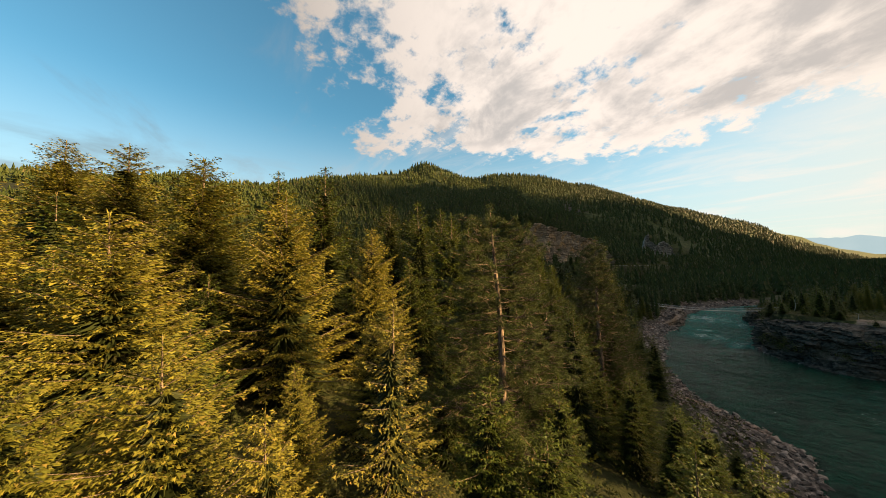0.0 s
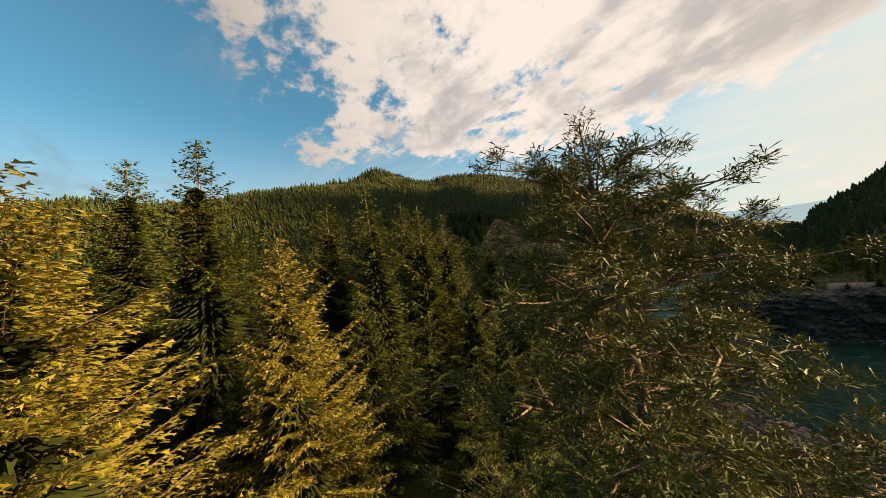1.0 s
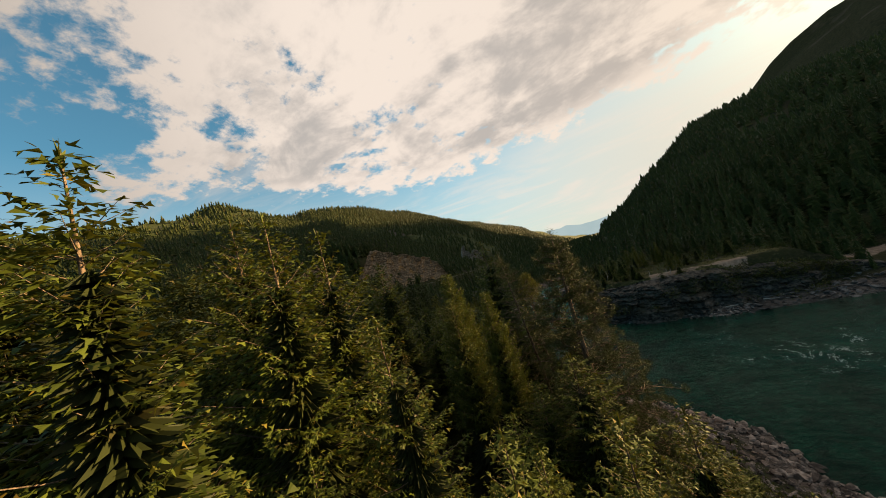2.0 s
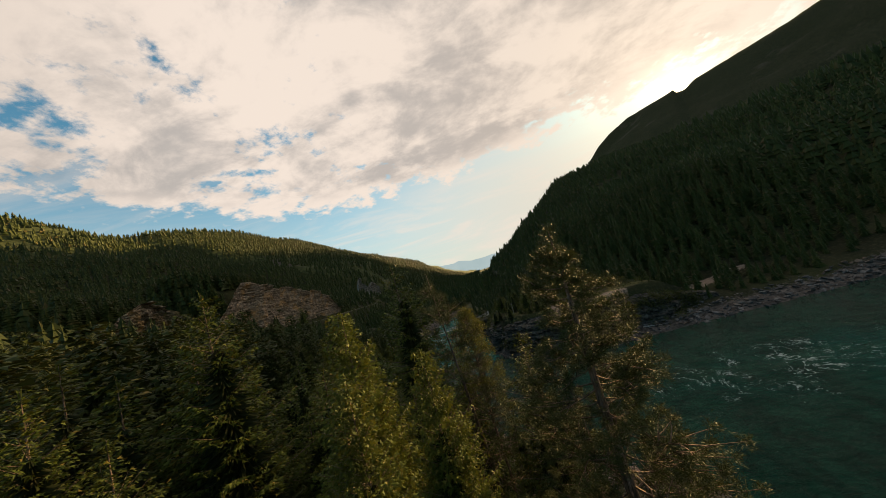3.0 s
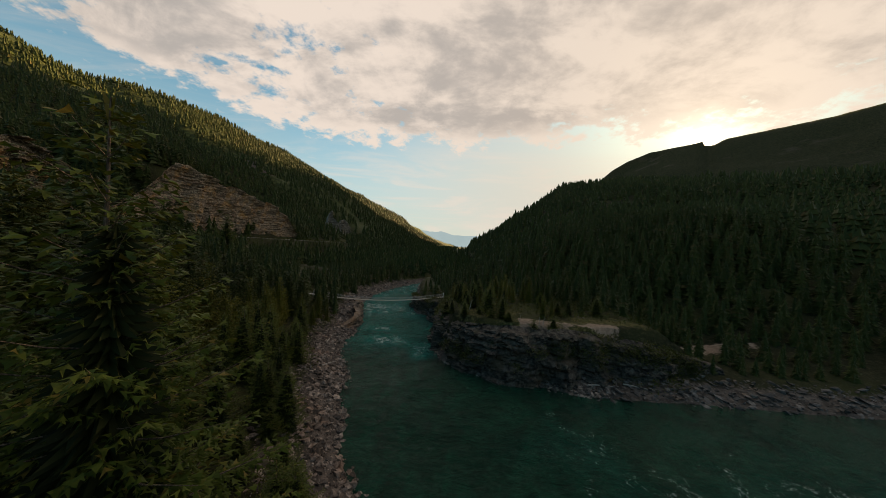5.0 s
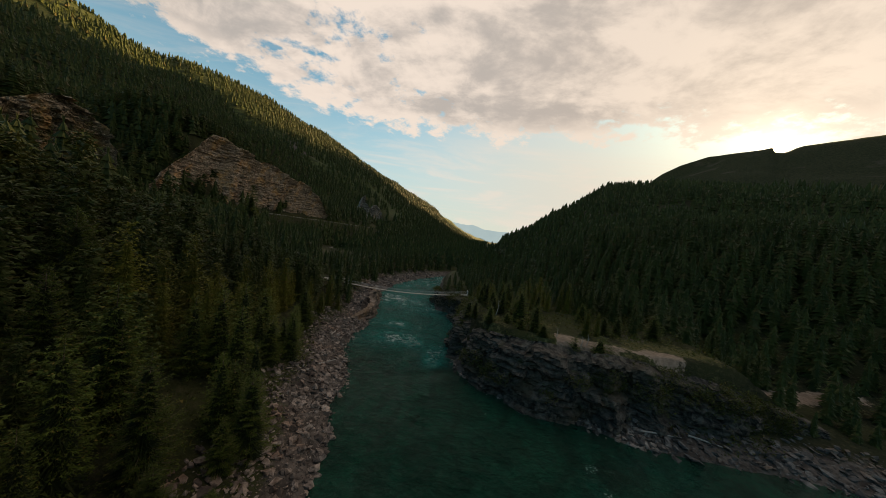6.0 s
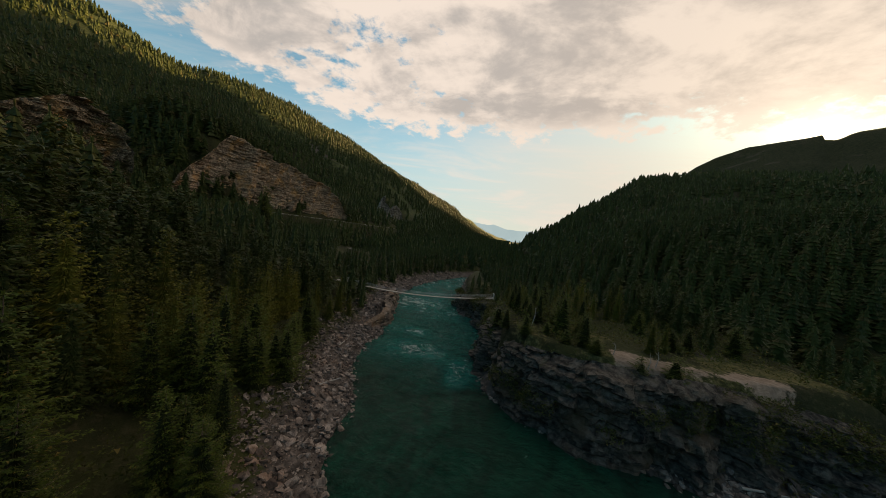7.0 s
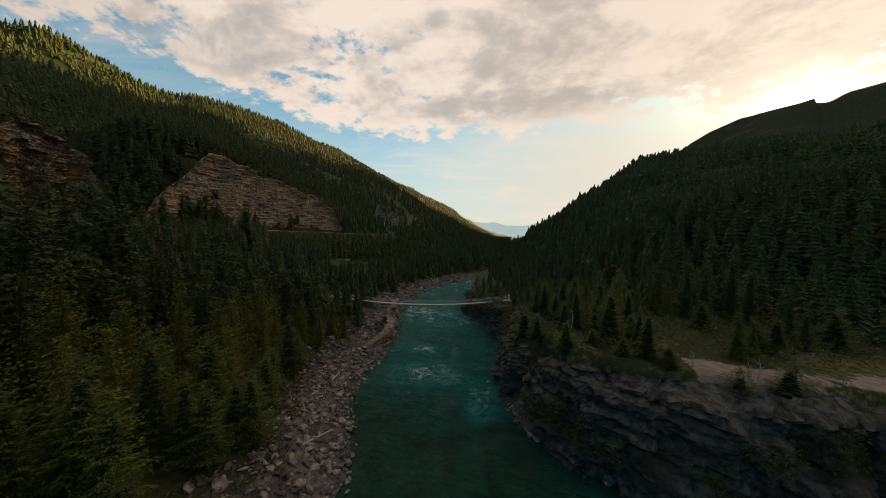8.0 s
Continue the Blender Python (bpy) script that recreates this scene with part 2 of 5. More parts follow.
def water_material():
    m, n, out = material("river_water")
    p = place_of(n)
    rough = n.add("ShaderNodeAttribute", attribute_name="rapid").outputs["Fac"]
    flow = n.vec("MULTIPLY", p, (1.0, 0.45, 0.2))
    turn = n.add("ShaderNodeVectorRotate", rotation_type="Z_AXIS")
    n.link(p, turn.inputs["Vector"])
    turn.inputs["Angle"].default_value = 0.5
    turned = turn.outputs[0]
    swirl = n.noise(flow, 0.16, 6.0, 0.62, 1.6)
    chop = n.noise(n.vec("MULTIPLY", p, (0.8, 1.0, 0.2)), 0.9, 7.0, 0.66, 1.0)
    small = n.noise(p, 3.4, 5.0, 0.62, 0.6)
    tone = n.mix(n.ramp(swirl, 0.35, 0.65), (0.0004, 0.024, 0.0130), (0.0008, 0.046, 0.026))
    # Paler teal where rapid; up the reach it paints in reflected sky.
    deep = n.mix(n.ramp(rough, 0.10, 0.85), tone, (0.010, 0.175, 0.140))
    pale_patches = n.ramp(n.noise(turned, 0.045, 4.0, 0.6, 1.5), 0.40, 0.66)
    boil = n.add("ShaderNodeAttribute", attribute_name="boil").outputs["Fac"]
    deep = n.mix(n.math("MULTIPLY", boil, n.math("ADD", 0.08, n.math("MULTIPLY", pale_patches, 0.5))), deep, (0.030, 0.120, 0.072))
    curl = n.noise(turned, 0.105, 6.0, 0.60, 2.8)
    strand = n.math("SUBTRACT", 1.0, n.math("MULTIPLY", n.math("ABSOLUTE", n.math("SUBTRACT", curl, 0.5)), 13.0))
    crest = n.noise(turned, 0.085, 5.0, 0.62, 1.2)
    lace = n.noise(p, 1.3, 7.0, 0.70, 1.6)
    strength = n.math("ADD", n.math("MULTIPLY", rough, 0.75), n.math("MULTIPLY", boil, 0.60))
    foam_in = n.math("ADD", n.math("MULTIPLY", strand, 0.30), n.math("ADD", n.math("MULTIPLY", crest, 0.95), n.math("ADD", n.math("MULTIPLY", lace, 0.75), n.math("MULTIPLY", strength, 0.38))))
    foam = n.ramp(foam_in, 1.34, 1.58, 0.0, 0.85)
    c = n.mix(foam, deep, (0.56, 0.64, 0.60))
    swell = n.noise(n.vec("MULTIPLY", p, (0.6, 1.0, 0.2)), 0.36, 5.0, 0.6, 1.2)
    chop = n.math("ADD", chop, n.math("MULTIPLY", swell, 1.7))
    height = n.math("ADD", n.math("MULTIPLY", chop, n.math("ADD", 0.9, n.math("MULTIPLY", rough, 2.6))), n.math("MULTIPLY", small, 0.30))
    b = surface(n, out, c, n.mix(foam, (0.045, 0.045, 0.045), (0.7, 0.7, 0.7)), height, 0.60, 0.30)
    b.inputs["IOR"].default_value = 1.33
    return m


WATER = water_material()


def plain_material(name, dark, light, rough=0.7, metal=0.0, scale=3.0):
    m, n, out = material(name)
    g = n.noise(place_of(n), scale, 6.0, 0.6)
    b = surface(n, out, n.mix(n.ramp(g, 0.3, 0.7), dark, light), rough, g, 0.01)
    b.inputs["Metallic"].default_value = metal
    return m


def far_woods_material():
    """Forest and rock too far off for single trees."""
    m, n, out = material("distant_forest")
    p = place_of(n)
    trees, stands = n.noise(p, 0.085, 5.0, 0.75), n.noise(p, 0.004, 6.0, 0.6)
    c = n.mix(n.ramp(trees, 0.35, 0.65), (0.012, 0.018, 0.010), (0.044, 0.052, 0.024))
    c = n.mix(n.ramp(stands, 0.58, 0.72, 0.0, 0.7), c, (0.075, 0.066, 0.050))
    surface(n, out, c, 0.95, trees, 14.0, 0.05)
    return m


FARWOODS = far_woods_material()
# Self-lit pale blue: the haze of distance is put into the colour.
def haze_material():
    m, n, out = material("haze_painted_mountains")
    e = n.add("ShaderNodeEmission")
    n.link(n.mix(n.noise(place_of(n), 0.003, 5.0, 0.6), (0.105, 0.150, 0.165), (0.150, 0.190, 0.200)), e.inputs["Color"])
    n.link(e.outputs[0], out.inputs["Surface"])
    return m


HAZE = haze_material()
ASPHALT = plain_material("asphalt", (0.045, 0.045, 0.047), (0.085, 0.082, 0.08), 0.9)
BALLAST = plain_material("rail_ballast", (0.14, 0.115, 0.10), (0.33, 0.28, 0.24), 0.95, scale=1.2)
STEEL = plain_material("galvanised_steel", (0.38, 0.38, 0.37), (0.58, 0.57, 0.55), 0.45, 0.7)
RUSTY = plain_material("rail_steel", (0.12, 0.08, 0.06), (0.28, 0.22, 0.18), 0.5, 0.6)
TIMBER = plain_material("weathered_timber", (0.26, 0.22, 0.18), (0.52, 0.46, 0.39), 0.85)
CONCRETE = plain_material("concrete", (0.34, 0.32, 0.29), (0.55, 0.52, 0.48), 0.9)


# ---- helpers for meshes ----
def mesh_of(name, verts, quads=None, tris=None, mats=(), attrs=None, smooth=False):
    """A mesh from arrays of corners and of quads or triangles."""
    me = bpy.data.meshes.new(name)
    verts = np.asarray(verts, np.float32)
    loops, sizes = [], []
    if quads is not None and len(quads):
        loops.append(np.asarray(quads, np.int32).ravel())
        sizes.append(np.full(len(quads), 4, np.int32))
    if tris is not None and len(tris):
        loops.append(np.asarray(tris, np.int32).ravel())
        sizes.append(np.full(len(tris), 3, np.int32))
    loops, sizes = np.concatenate(loops), np.concatenate(sizes)
    me.vertices.add(len(verts))
    me.vertices.foreach_set("co", verts.ravel())
    me.loops.add(len(loops))
    me.loops.foreach_set("vertex_index", loops)
    me.polygons.add(len(sizes))
    me.polygons.foreach_set("loop_start", np.r_[0, np.cumsum(sizes)[:-1]].astype(np.int32))
    me.polygons.foreach_set("use_smooth", np.full(len(sizes), smooth))
    for key, values in (attrs or {}).items():
        me.attributes.new(key, "FLOAT", "POINT").data.foreach_set("value", np.asarray(values, np.float32))
    for m in mats:
        me.materials.append(m)
    me.update(calc_edges=True)
    me.validate()
    return me


def part(name, me, parent=None, label="", at=None):
    ob = new(name, me)
    if parent is not None:
        ob.parent = parent
    if at is not None:
        ob.matrix_basis = at
    if label:
        tagged(ob, label)
    return ob


def thing(name, at, label, category, group="", kind=""):
    ob = new(name)
    ob.empty_display_size = 0.2
    ob.matrix_basis = at
    return tagged(ob, label, category, group, kind)


def lattice(ix, iy, seed):
    h = (ix.astype(np.int64) * 374761393 + iy.astype(np.int64) * 668265263 + seed * 1442695041) & 0xFFFFFFFF
    h = ((h ^ (h >> 13)) * 1274126177) & 0xFFFFFFFF
    return ((h ^ (h >> 16)) & 0xFFFF) / 65535.0


def soft_noise(x, y, seed=0):
    ix, iy = np.floor(x), np.floor(y)
    fx, fy = x - ix, y - iy
    fx, fy = fx * fx * (3 - 2 * fx), fy * fy * (3 - 2 * fy)
    a, b = lattice(ix, iy, seed), lattice(ix + 1, iy, seed)
    c, d = lattice(ix, iy + 1, seed), lattice(ix + 1, iy + 1, seed)
    return (a * (1 - fx) + b * fx) * (1 - fy) + (c * (1 - fx) + d * fx) * fy - 0.5


def rough_noise(x, y, size, octaves=4, seed=0, gain=0.5):
    total, k, amp = 0.0, 1.0 / size, 1.0
    for o in range(octaves):
        total = total + amp * soft_noise(x * k + 17.3 * o, y * k - 9.1 * o, seed + o)
        k, amp = k * 2.03, amp * gain
    return total


def ease(v, a, b):
    t = np.clip((v - a) / (b - a), 0, 1)
    return t * t * (3 - 2 * t)


# ---- the lie of the land ----
BANK_WEST = [(900, -190), (420, -130), (200, -86), (110, -70), (66, -58), (40, -47), (30, -37), (28, -27), (19, -20), (6, -13), (-3, -2), (-11, 8),
             (-14, 18), (-19, 27), (-20, 35), (-23, 41), (-29, 51), (-33, 63), (-32, 74), (-37, 86), (-39, 98), (-43, 111), (-49, 125), (-51, 157),
             (-46, 190), (-38, 214), (-27, 234), (-10, 256), (3, 276)]
BANK_EAST = [(20, 280), (14, 260), (-2, 238), (-17, 220), (-26, 204), (-26, 168), (-21, 134), (-16, 114), (-8, 108), (-2, 93), (0, 66), (1, 55),
             (7, 48), (14, 44.3), (18, 43.2), (25, 42.6), (32, 40.5), (40, 37.8), (48, 38), (72, 40), (90, 40.5), (115, 42), (137, 43), (190, 45), (300, 25), (420, -30), (900, -90)]
RIVER = np.array(BANK_WEST + BANK_EAST, float)


def to_line(x, y, line, closed=False):
    """The least distance to a polyline."""
    best = np.full(np.shape(x), 1e9)
    pts = np.asarray(line, float)
    ends = np.roll(pts, -1, 0) if closed else pts[1:]
    for (ax, ay), (bx, by) in zip(pts if closed else pts[:-1], ends):
        t = np.clip(((x - ax) * (bx - ax) + (y - ay) * (by - ay)) / ((bx - ax) ** 2 + (by - ay) ** 2), 0, 1)
        best = np.minimum(best, np.hypot(x - ax - t * (bx - ax), y - ay - t * (by - ay)))
    return best


def within_river(x, y):
    odd = np.zeros(np.shape(x), bool)
    for (ax, ay), (bx, by) in zip(RIVER, np.roll(RIVER, -1, 0)):
        if ay != by:
            odd ^= ((ay > y) != (by > y)) & (x < (bx - ax) * (y - ay) / (by - ay) + ax)
    return odd


def from_shore(x, y):
    d = to_line(x, y, RIVER, True)
    return np.where(within_river(x, y), -d, d)


ROAD_X, ROAD_Z = -197.0, 31.0
RAIL_X, RAIL_Z = -150.0, 6.5


def road_height(y):
    return 32.0 - 0.012 * np.clip(y - 100, -300, 500)


RIDGE_Y = [-3000, -900, -300, -115, 155, 335, 556, 768, 971, 1166, 1331, 1993, 3000, 3933, 4900]
RIDGE_Z = [130, 180, 215, 247, 318, 352, 380, 408, 434, 420, 432, 392, 330, 190, 50]
SPUR_AZ = [-12, -4, 0.2, 1.4, 6, 9, 11.7, 17, 20, 26, 30, 34, 40, 50, 60, 75, 95]
SPUR_EL = [-2, -1.6, -0.8, 1.4, 4.2, 7.0, 8.3, 12.4, 12.6, 13.2, 12.9, 12.6, 12.2, 11.5, 10.5, 8.0, 3.0]
MEAN_EYE = (4.0, -28.0, 36.0)  # the mean camera position, round which the skylines are fitted


def crested(x, y, az_list, el_list, far, near, foot, trees):
    """A mountain fitted to the camera's skyline: its crest lies far metres from the mean camera position and shows at
    the given heights, in degrees, round it.
    """
    rx, ry = x - MEAN_EYE[0], y - MEAN_EYE[1]
    r, az = np.hypot(rx, ry), np.degrees(np.arctan2(rx, ry))
    top = MEAN_EYE[2] + far * np.tan(np.radians(np.interp(az, az_list, el_list, left=-3, right=0))) - trees
    t = (r - near) / (far - near)
    up = np.where(t < 1, np.clip(t, 0, 1) ** 1.15, 1 - 0.75 * ease(r, far + 40, far + 700))
    return np.maximum(top - foot, 0) * up, np.clip(t, 0, 1)


def land(x, y, shore=None):
    """The height of the ground. The river lies at 0."""
    d = from_shore(x, y) if shore is None else shore
    bumps = rough_noise(x, y, 60, 5, 3)
    fine = rough_noise(x, y, 9, 4, 8)
    east = x > np.interp(y, [-200, -60, -20, 50, 110, 204, 222, 245, 260, 300, 380, 480, 640, 900, 5000], [2000, 2000, 60, -16, -30, -34, -26, -8, 2, 17, 23, 12, -10, -30, -15])
    # west bank: stony shore, wooded slope, road bench, mountain
    flat = 1 - ease(y, 130, 230) * (1 - ease(-x, 165, 192))
    bench = 31 - 15 * ease(y, 15, 60) * (1 - ease(-x, 160, 186))
    top = bench * flat + 7 * (1 - flat) + ease(-y, 60, 200) * 8
    west_h = np.minimum(np.clip(d, 0, 9) * 0.30 + np.maximum(d - 9, 0) * (0.30 + 0.05 * ease(-y, 20, 90)), top + 0.02 * np.maximum(d - 90, 0))
    bluff = ease(y, 76, 90) * (1 - ease(y, 118, 132))
    west_h = west_h + bluff * 3.6 * ease(d, 0.5, 4.0) * (1 - 0.7 * ease(d, 4, 14)) * (1 - ease(d, 25, 60))
    west_h = np.where(y > 330, np.minimum(west_h, 9 + ease(-x, 150, 200) * 22), west_h)
    crest = np.interp(y, RIDGE_Y, RIDGE_Z)
    run = -x - 207 - 48 * ease(y, 490, 515) * (1 - ease(y, 625, 660))
    t = np.clip(run / 693, 0, 1)
    wall = 44 * ease(y, 118, 160) * (1 - 0.62 * ease(y, 160, 330)) * (1 - ease(y, 300, 330)) + 30 * ease(y, 40, 60) * (1 - ease(y, 98, 112))
    wall = wall * ease(run, 5, 16) * (1 - ease(run, 40, 280))
    folds = 60 * rough_noise(x, y, 240, 4, 31) * np.sin(np.pi * t) + 10 * rough_noise(x * 0.2, y, 160, 3, 33) * t
    mountain = np.maximum(crest - ROAD_Z, 20) * np.where(run < 693, t ** 0.96, 1 - 0.35 * ease(run, 720, 1500)) + folds
    west = west_h + np.where(run > -1.0, np.maximum(mountain, wall + 0.3 * np.clip(run, 0, 60)), 0)
    west = west + 112 * np.exp(-(((x + 1090) / 130) ** 2 + ((y - 445) / 95) ** 2))
    # east bank: rock bar, gorge wall with a bare shelf, wooded spur
    gorge = ease(-x, -88, -64) * ease(y, 30, 37) * (1 - ease(y, 150, 240))
    bar = np.clip(d, 0, 11) * 0.30 + np.clip(d - 11, 0, 25) * 0.14 + np.maximum(d - 36, 0) * 0.28
    foot = np.interp(x, [8, 16, 24, 30, 36, 48, 60, 72], [0.0, 0.6, 1.2, 2.6, 5.0, 8.2, 9.8, 11.5])
    shelf = 0.3 * np.minimum(d, foot) + (15.2 - 6.0 * ease(y, 84, 106) - 0.3 * foot) * ease(d, 1.0 + foot, 4.6 + foot) + np.maximum(d - 12, 0) * 0.05
    low = np.minimum(bar, 15 + 0.08 * np.minimum(d, 120)) * (1 - gorge) + shelf * gorge
    low = low + (np.minimum(low, 7 + 0.03 * np.minimum(d, 200)) - low) * ease(y, 150, 280) * ease(-x, -160, -20)
    spur, up_s = crested(x, y, SPUR_AZ, SPUR_EL, 690, 140, low, 15)
    high = low + np.where(y > 0, spur, 0)
    east_h = np.maximum(low, high) + 30 * rough_noise(x, y, 150, 4, 41) * np.sin(np.pi * up_s * (up_s < 1)) * (y > 60)
    # far ranges close the valley
    south = ease(-y, 260, 1500) * 150
    h = np.where(east, east_h, west) + south
    h = h + (bumps * 3.0 + fine * 0.9) * ease(d, 6, 40) * (1 - 0.6 * ease(h, 60, 200)) + fine * 0.5 * ease(d, 0, 4)
    level = 1 - ease(np.abs(x - ROAD_X), 8, 15)
    h = h + (road_height(y) - h) * level * (y > -500) * (y < 900)
    track = (1 - ease(np.abs(x - RAIL_X), 4, 9)) * ease(y, 190, 225) * (y < 900)
    h = h + (RAIL_Z - h) * track
    return np.where(d < 0, np.maximum(-4.0, d * 0.55) - 0.1, h)


def sand_at(x, y):
    """The bare shelf over the gorge."""
    v = 1 - to_line(x, y, [(27, 52), (34, 49.8), (44, 51.2), (52, 54)]) / 5.0
    w = 1 - to_line(x, y, [(80, 66), (98, 74), (112, 76)]) / 4.0
    return np.clip(np.maximum(v, w) + rough_noise(x, y, 7, 3, 71) * 0.9, 0, 1)


def spread(lo, hi, fine_lo, fine_hi, step, growth):
    """Grid lines: even between fine_lo and fine_hi, then ever wider."""
    mid = list(np.arange(fine_lo, fine_hi + step, step))
    right, left, s = [], [], step
    v = mid[-1]
    while v < hi:
        s *= growth
        v += s
        right.append(v)
    v, s = mid[0], step
    while v > lo:
        s *= growth
        v -= s
        left.append(v)
    return np.array(left[::-1] + mid + right)


def sheet(xs, ys):
    gx, gy = np.meshgrid(xs, ys)
    nx, ny = len(xs), len(ys)
    k = np.arange(nx * ny).reshape(ny, nx)
    quads = np.stack([k[:-1, :-1], k[:-1, 1:], k[1:, 1:], k[1:, :-1]], -1).reshape(-1, 4)
    return gx.ravel(), gy.ravel(), quads


gx, gy, quads = sheet(spread(-4900, 4900, -75, 120, 1.8, 1.055), spread(-2600, 4950, -130, 150, 1.8, 1.055))
shore = from_shore(gx, gy)
gz = land(gx, gy, shore)
beach = ease(gy, 8, 24) * (gx < -5)
stony = np.clip(1.15 - shore / (np.where(gx < 30, 9, 12) + 5.5 * beach + 10 * beach * ease(gy, 76, 86) * (1 - ease(gy, 108, 120))), 0, 1) * (1 - ease(gz, 6.0, 8.5) * (gx > -25))
on_shelf = ease(-gx, -75, -60) * ease(gy, 36, 44) * (1 - ease(gy, 105, 125)) * (gx > -16)
turf = np.clip(on_shelf * (1 - ease(gy, 66, 84)), 0, 1) * (0.35 + 0.8 * rough_noise(gx, gy, 12, 3, 95))
outcrop = np.clip(rough_noise(gx, gy, 26, 4, 91) * 2.2 - 0.15, 0, 1) * on_shelf
upper = np.clip(rough_noise(gx, gy, 170, 4, 93) * 2.4 - 0.75, 0, 0.6) * (gz > 90)
mats_rock = np.clip(np.maximum(np.maximum(stony, outcrop), upper), 0, 1)
ground = tagged(new("ground", mesh_of("ground", np.stack([gx, gy, gz], 1), quads, mats=[GROUND],
                attrs={"rock": mats_rock, "sand": sand_at(gx, gy), "turf": turf, "woods": ease(np.hypot(gx, gy), 550, 900)}, smooth=True)),
                "wooded valley floor and mountain slopes with bare rock", "ground", kind="structure")


# the high eastern mountain, behind the wooded spur
def range_beyond(name, azs, els, off, near, az, wall, label):
    """A mountain side that climbs from near to a crest at a distance and elevation given round the compass."""
    A, T = np.meshgrid(az, np.r_[np.linspace(0, 0.94, 28), 1.0, 1.06])
    far = near + T * (off - near)
    crest = MEAN_EYE[2] + off * np.tan(np.radians(np.interp(A, azs, els) + wall * soft_noise(A * 2.2, A * 0, 3) * (np.abs(A - 35) > 4)))
    even = np.array([np.convolve(np.pad(row, 20, "edge"), np.ones(41) / 41, "valid") for row in crest[:1]])
    crest = even + (crest - even) * ease(T, 0.93, 1.0)
    hx, hy = MEAN_EYE[0] + far * np.sin(np.radians(A)), MEAN_EYE[1] + far * np.cos(np.radians(A))
    hz = -20 + (crest + 20) * np.where(T <= 1, np.clip(T, 0, 1) ** 1.12, 0.93) + 190 * rough_noise(hx, hy, 900, 5, 97) * np.sin(np.pi * np.clip(T, 0, 1)) * T
    k = np.arange(A.size).reshape(A.shape)
    quads = np.stack([k[:-1, :-1], k[1:, :-1], k[1:, 1:], k[:-1, 1:]], -1).reshape(-1, 4)
    tagged(new(name, mesh_of(name, np.stack([hx, hy, hz], -1).reshape(-1, 3), quads, mats=[FARWOODS], smooth=True)), label, "mountain", kind="structure")


# Crest heights near azimuth 35 are shaped to steer sun onto chosen trees.
range_beyond("east_mountain", [12, 18, 22, 24, 26, 29, 32, 34, 34.8, 35.2, 35.38, 35.48, 35.6, 35.75, 35.9, 36.0, 36.1, 36.3, 36.6, 37.0, 37.4, 38, 42, 47, 51, 55, 61, 70, 85, 100],
             [0, 7, 12.0, 13.8, 15.0, 16.1, 16.45, 16.62, 16.74, 16.84, 16.78, 16.50, 16.30, 16.26, 16.26, 16.22, 16.20, 16.17, 16.20, 16.36, 16.6, 16.8, 17.1, 17.4, 17.9, 18.4, 17.6, 14.5, 9.0, 4.0],
             4500, 1500, np.r_[np.arange(12, 30, 0.4), np.arange(30, 35, 0.1), np.arange(35, 37, 0.03), np.arange(37, 39, 0.1), np.arange(39, 100, 0.4)], 0.05, "high dark mountain that hides the low sun")
az = np.arange(-16, 12.1, 0.25)
crest = 46 + 4700 * np.tan(np.radians(1.5 + 0.9 * rough_noise(az * 60, az * 0, 260, 4, 53) - 0.05 * az))
bx, by = MEAN_EYE[0] + 4700 * np.sin(np.radians(az)), MEAN_EYE[1] + 4700 * np.cos(np.radians(az))
k = np.arange(len(az) - 1)
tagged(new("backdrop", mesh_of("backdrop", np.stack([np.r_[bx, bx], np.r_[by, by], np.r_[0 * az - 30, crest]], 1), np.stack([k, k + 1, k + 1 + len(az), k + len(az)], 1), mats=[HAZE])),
       "distant mountains with pale blue haze painted in, self-lit, closing the valley", "backdrop", kind="structure")
# an unseen ridge past the clip distance, added to shade the western slopes
range_beyond("shade_range", [28, 29.6, 30.3, 30.9, 31.3, 32.3, 33.2, 33.6, 34.0, 34.4, 34.8, 35.2], [13, 15.0, 16.6, 17.7, 17.95, 17.95, 17.5, 17.15, 17.0, 17.0, 16.75, 16.0],
             11000, 5200, np.arange(28, 35.2, 0.1), 0.0, "unseen ridge added beyond the clip distance to shade the western slopes")



# ---- the river ----
def rapids(x, y):
    a = np.exp(-(((x + 19) / 6) ** 2 + ((y - 68) / 4) ** 2)) * 1.0 + np.exp(-(((x + 25) / 4) ** 2 + ((y - 82) / 3) ** 2)) * 0.9
    b = np.exp(-(((x + 40) / 9) ** 2 + ((y - 122) / 12) ** 2)) * 0.7
    c = np.exp(-(((x + 32) / 12) ** 2 + ((y - 215) / 26) ** 2)) * 1.1
    e = np.exp(-(((x - 64) / 34) ** 2 + ((y + 1) / 17) ** 2)) * 0.35
    f = np.exp(-(((x + 5) / 3) ** 2 + ((y - 58) / 7) ** 2)) * 0.7
    # The far reach counts as rapid so its colour carries the sky's reflection.
    g = 0.62 * ease(y, 30, 85)
    return np.clip(a + b + c + e + f + g + rough_noise(x, y, 16, 3, 61) * 0.35, 0, 1.2)


wx, wy, quads = sheet(spread(-420, 900, -60, 130, 1.5, 1.09), spread(-260, 470, -70, 140, 1.5, 1.09))
wild = rapids(wx, wy)
wz = (rough_noise(wx, wy, 5.5, 3, 63) * 0.55 + rough_noise(wx, wy, 2.4, 2, 67) * 0.25) * (0.12 + 0.9 * wild)
keep = from_shore(wx, wy) < 6
quads = quads[keep[quads].all(1)]
used = np.unique(quads)
back = np.zeros(len(wx), np.int64)
back[used] = np.arange(len(used))
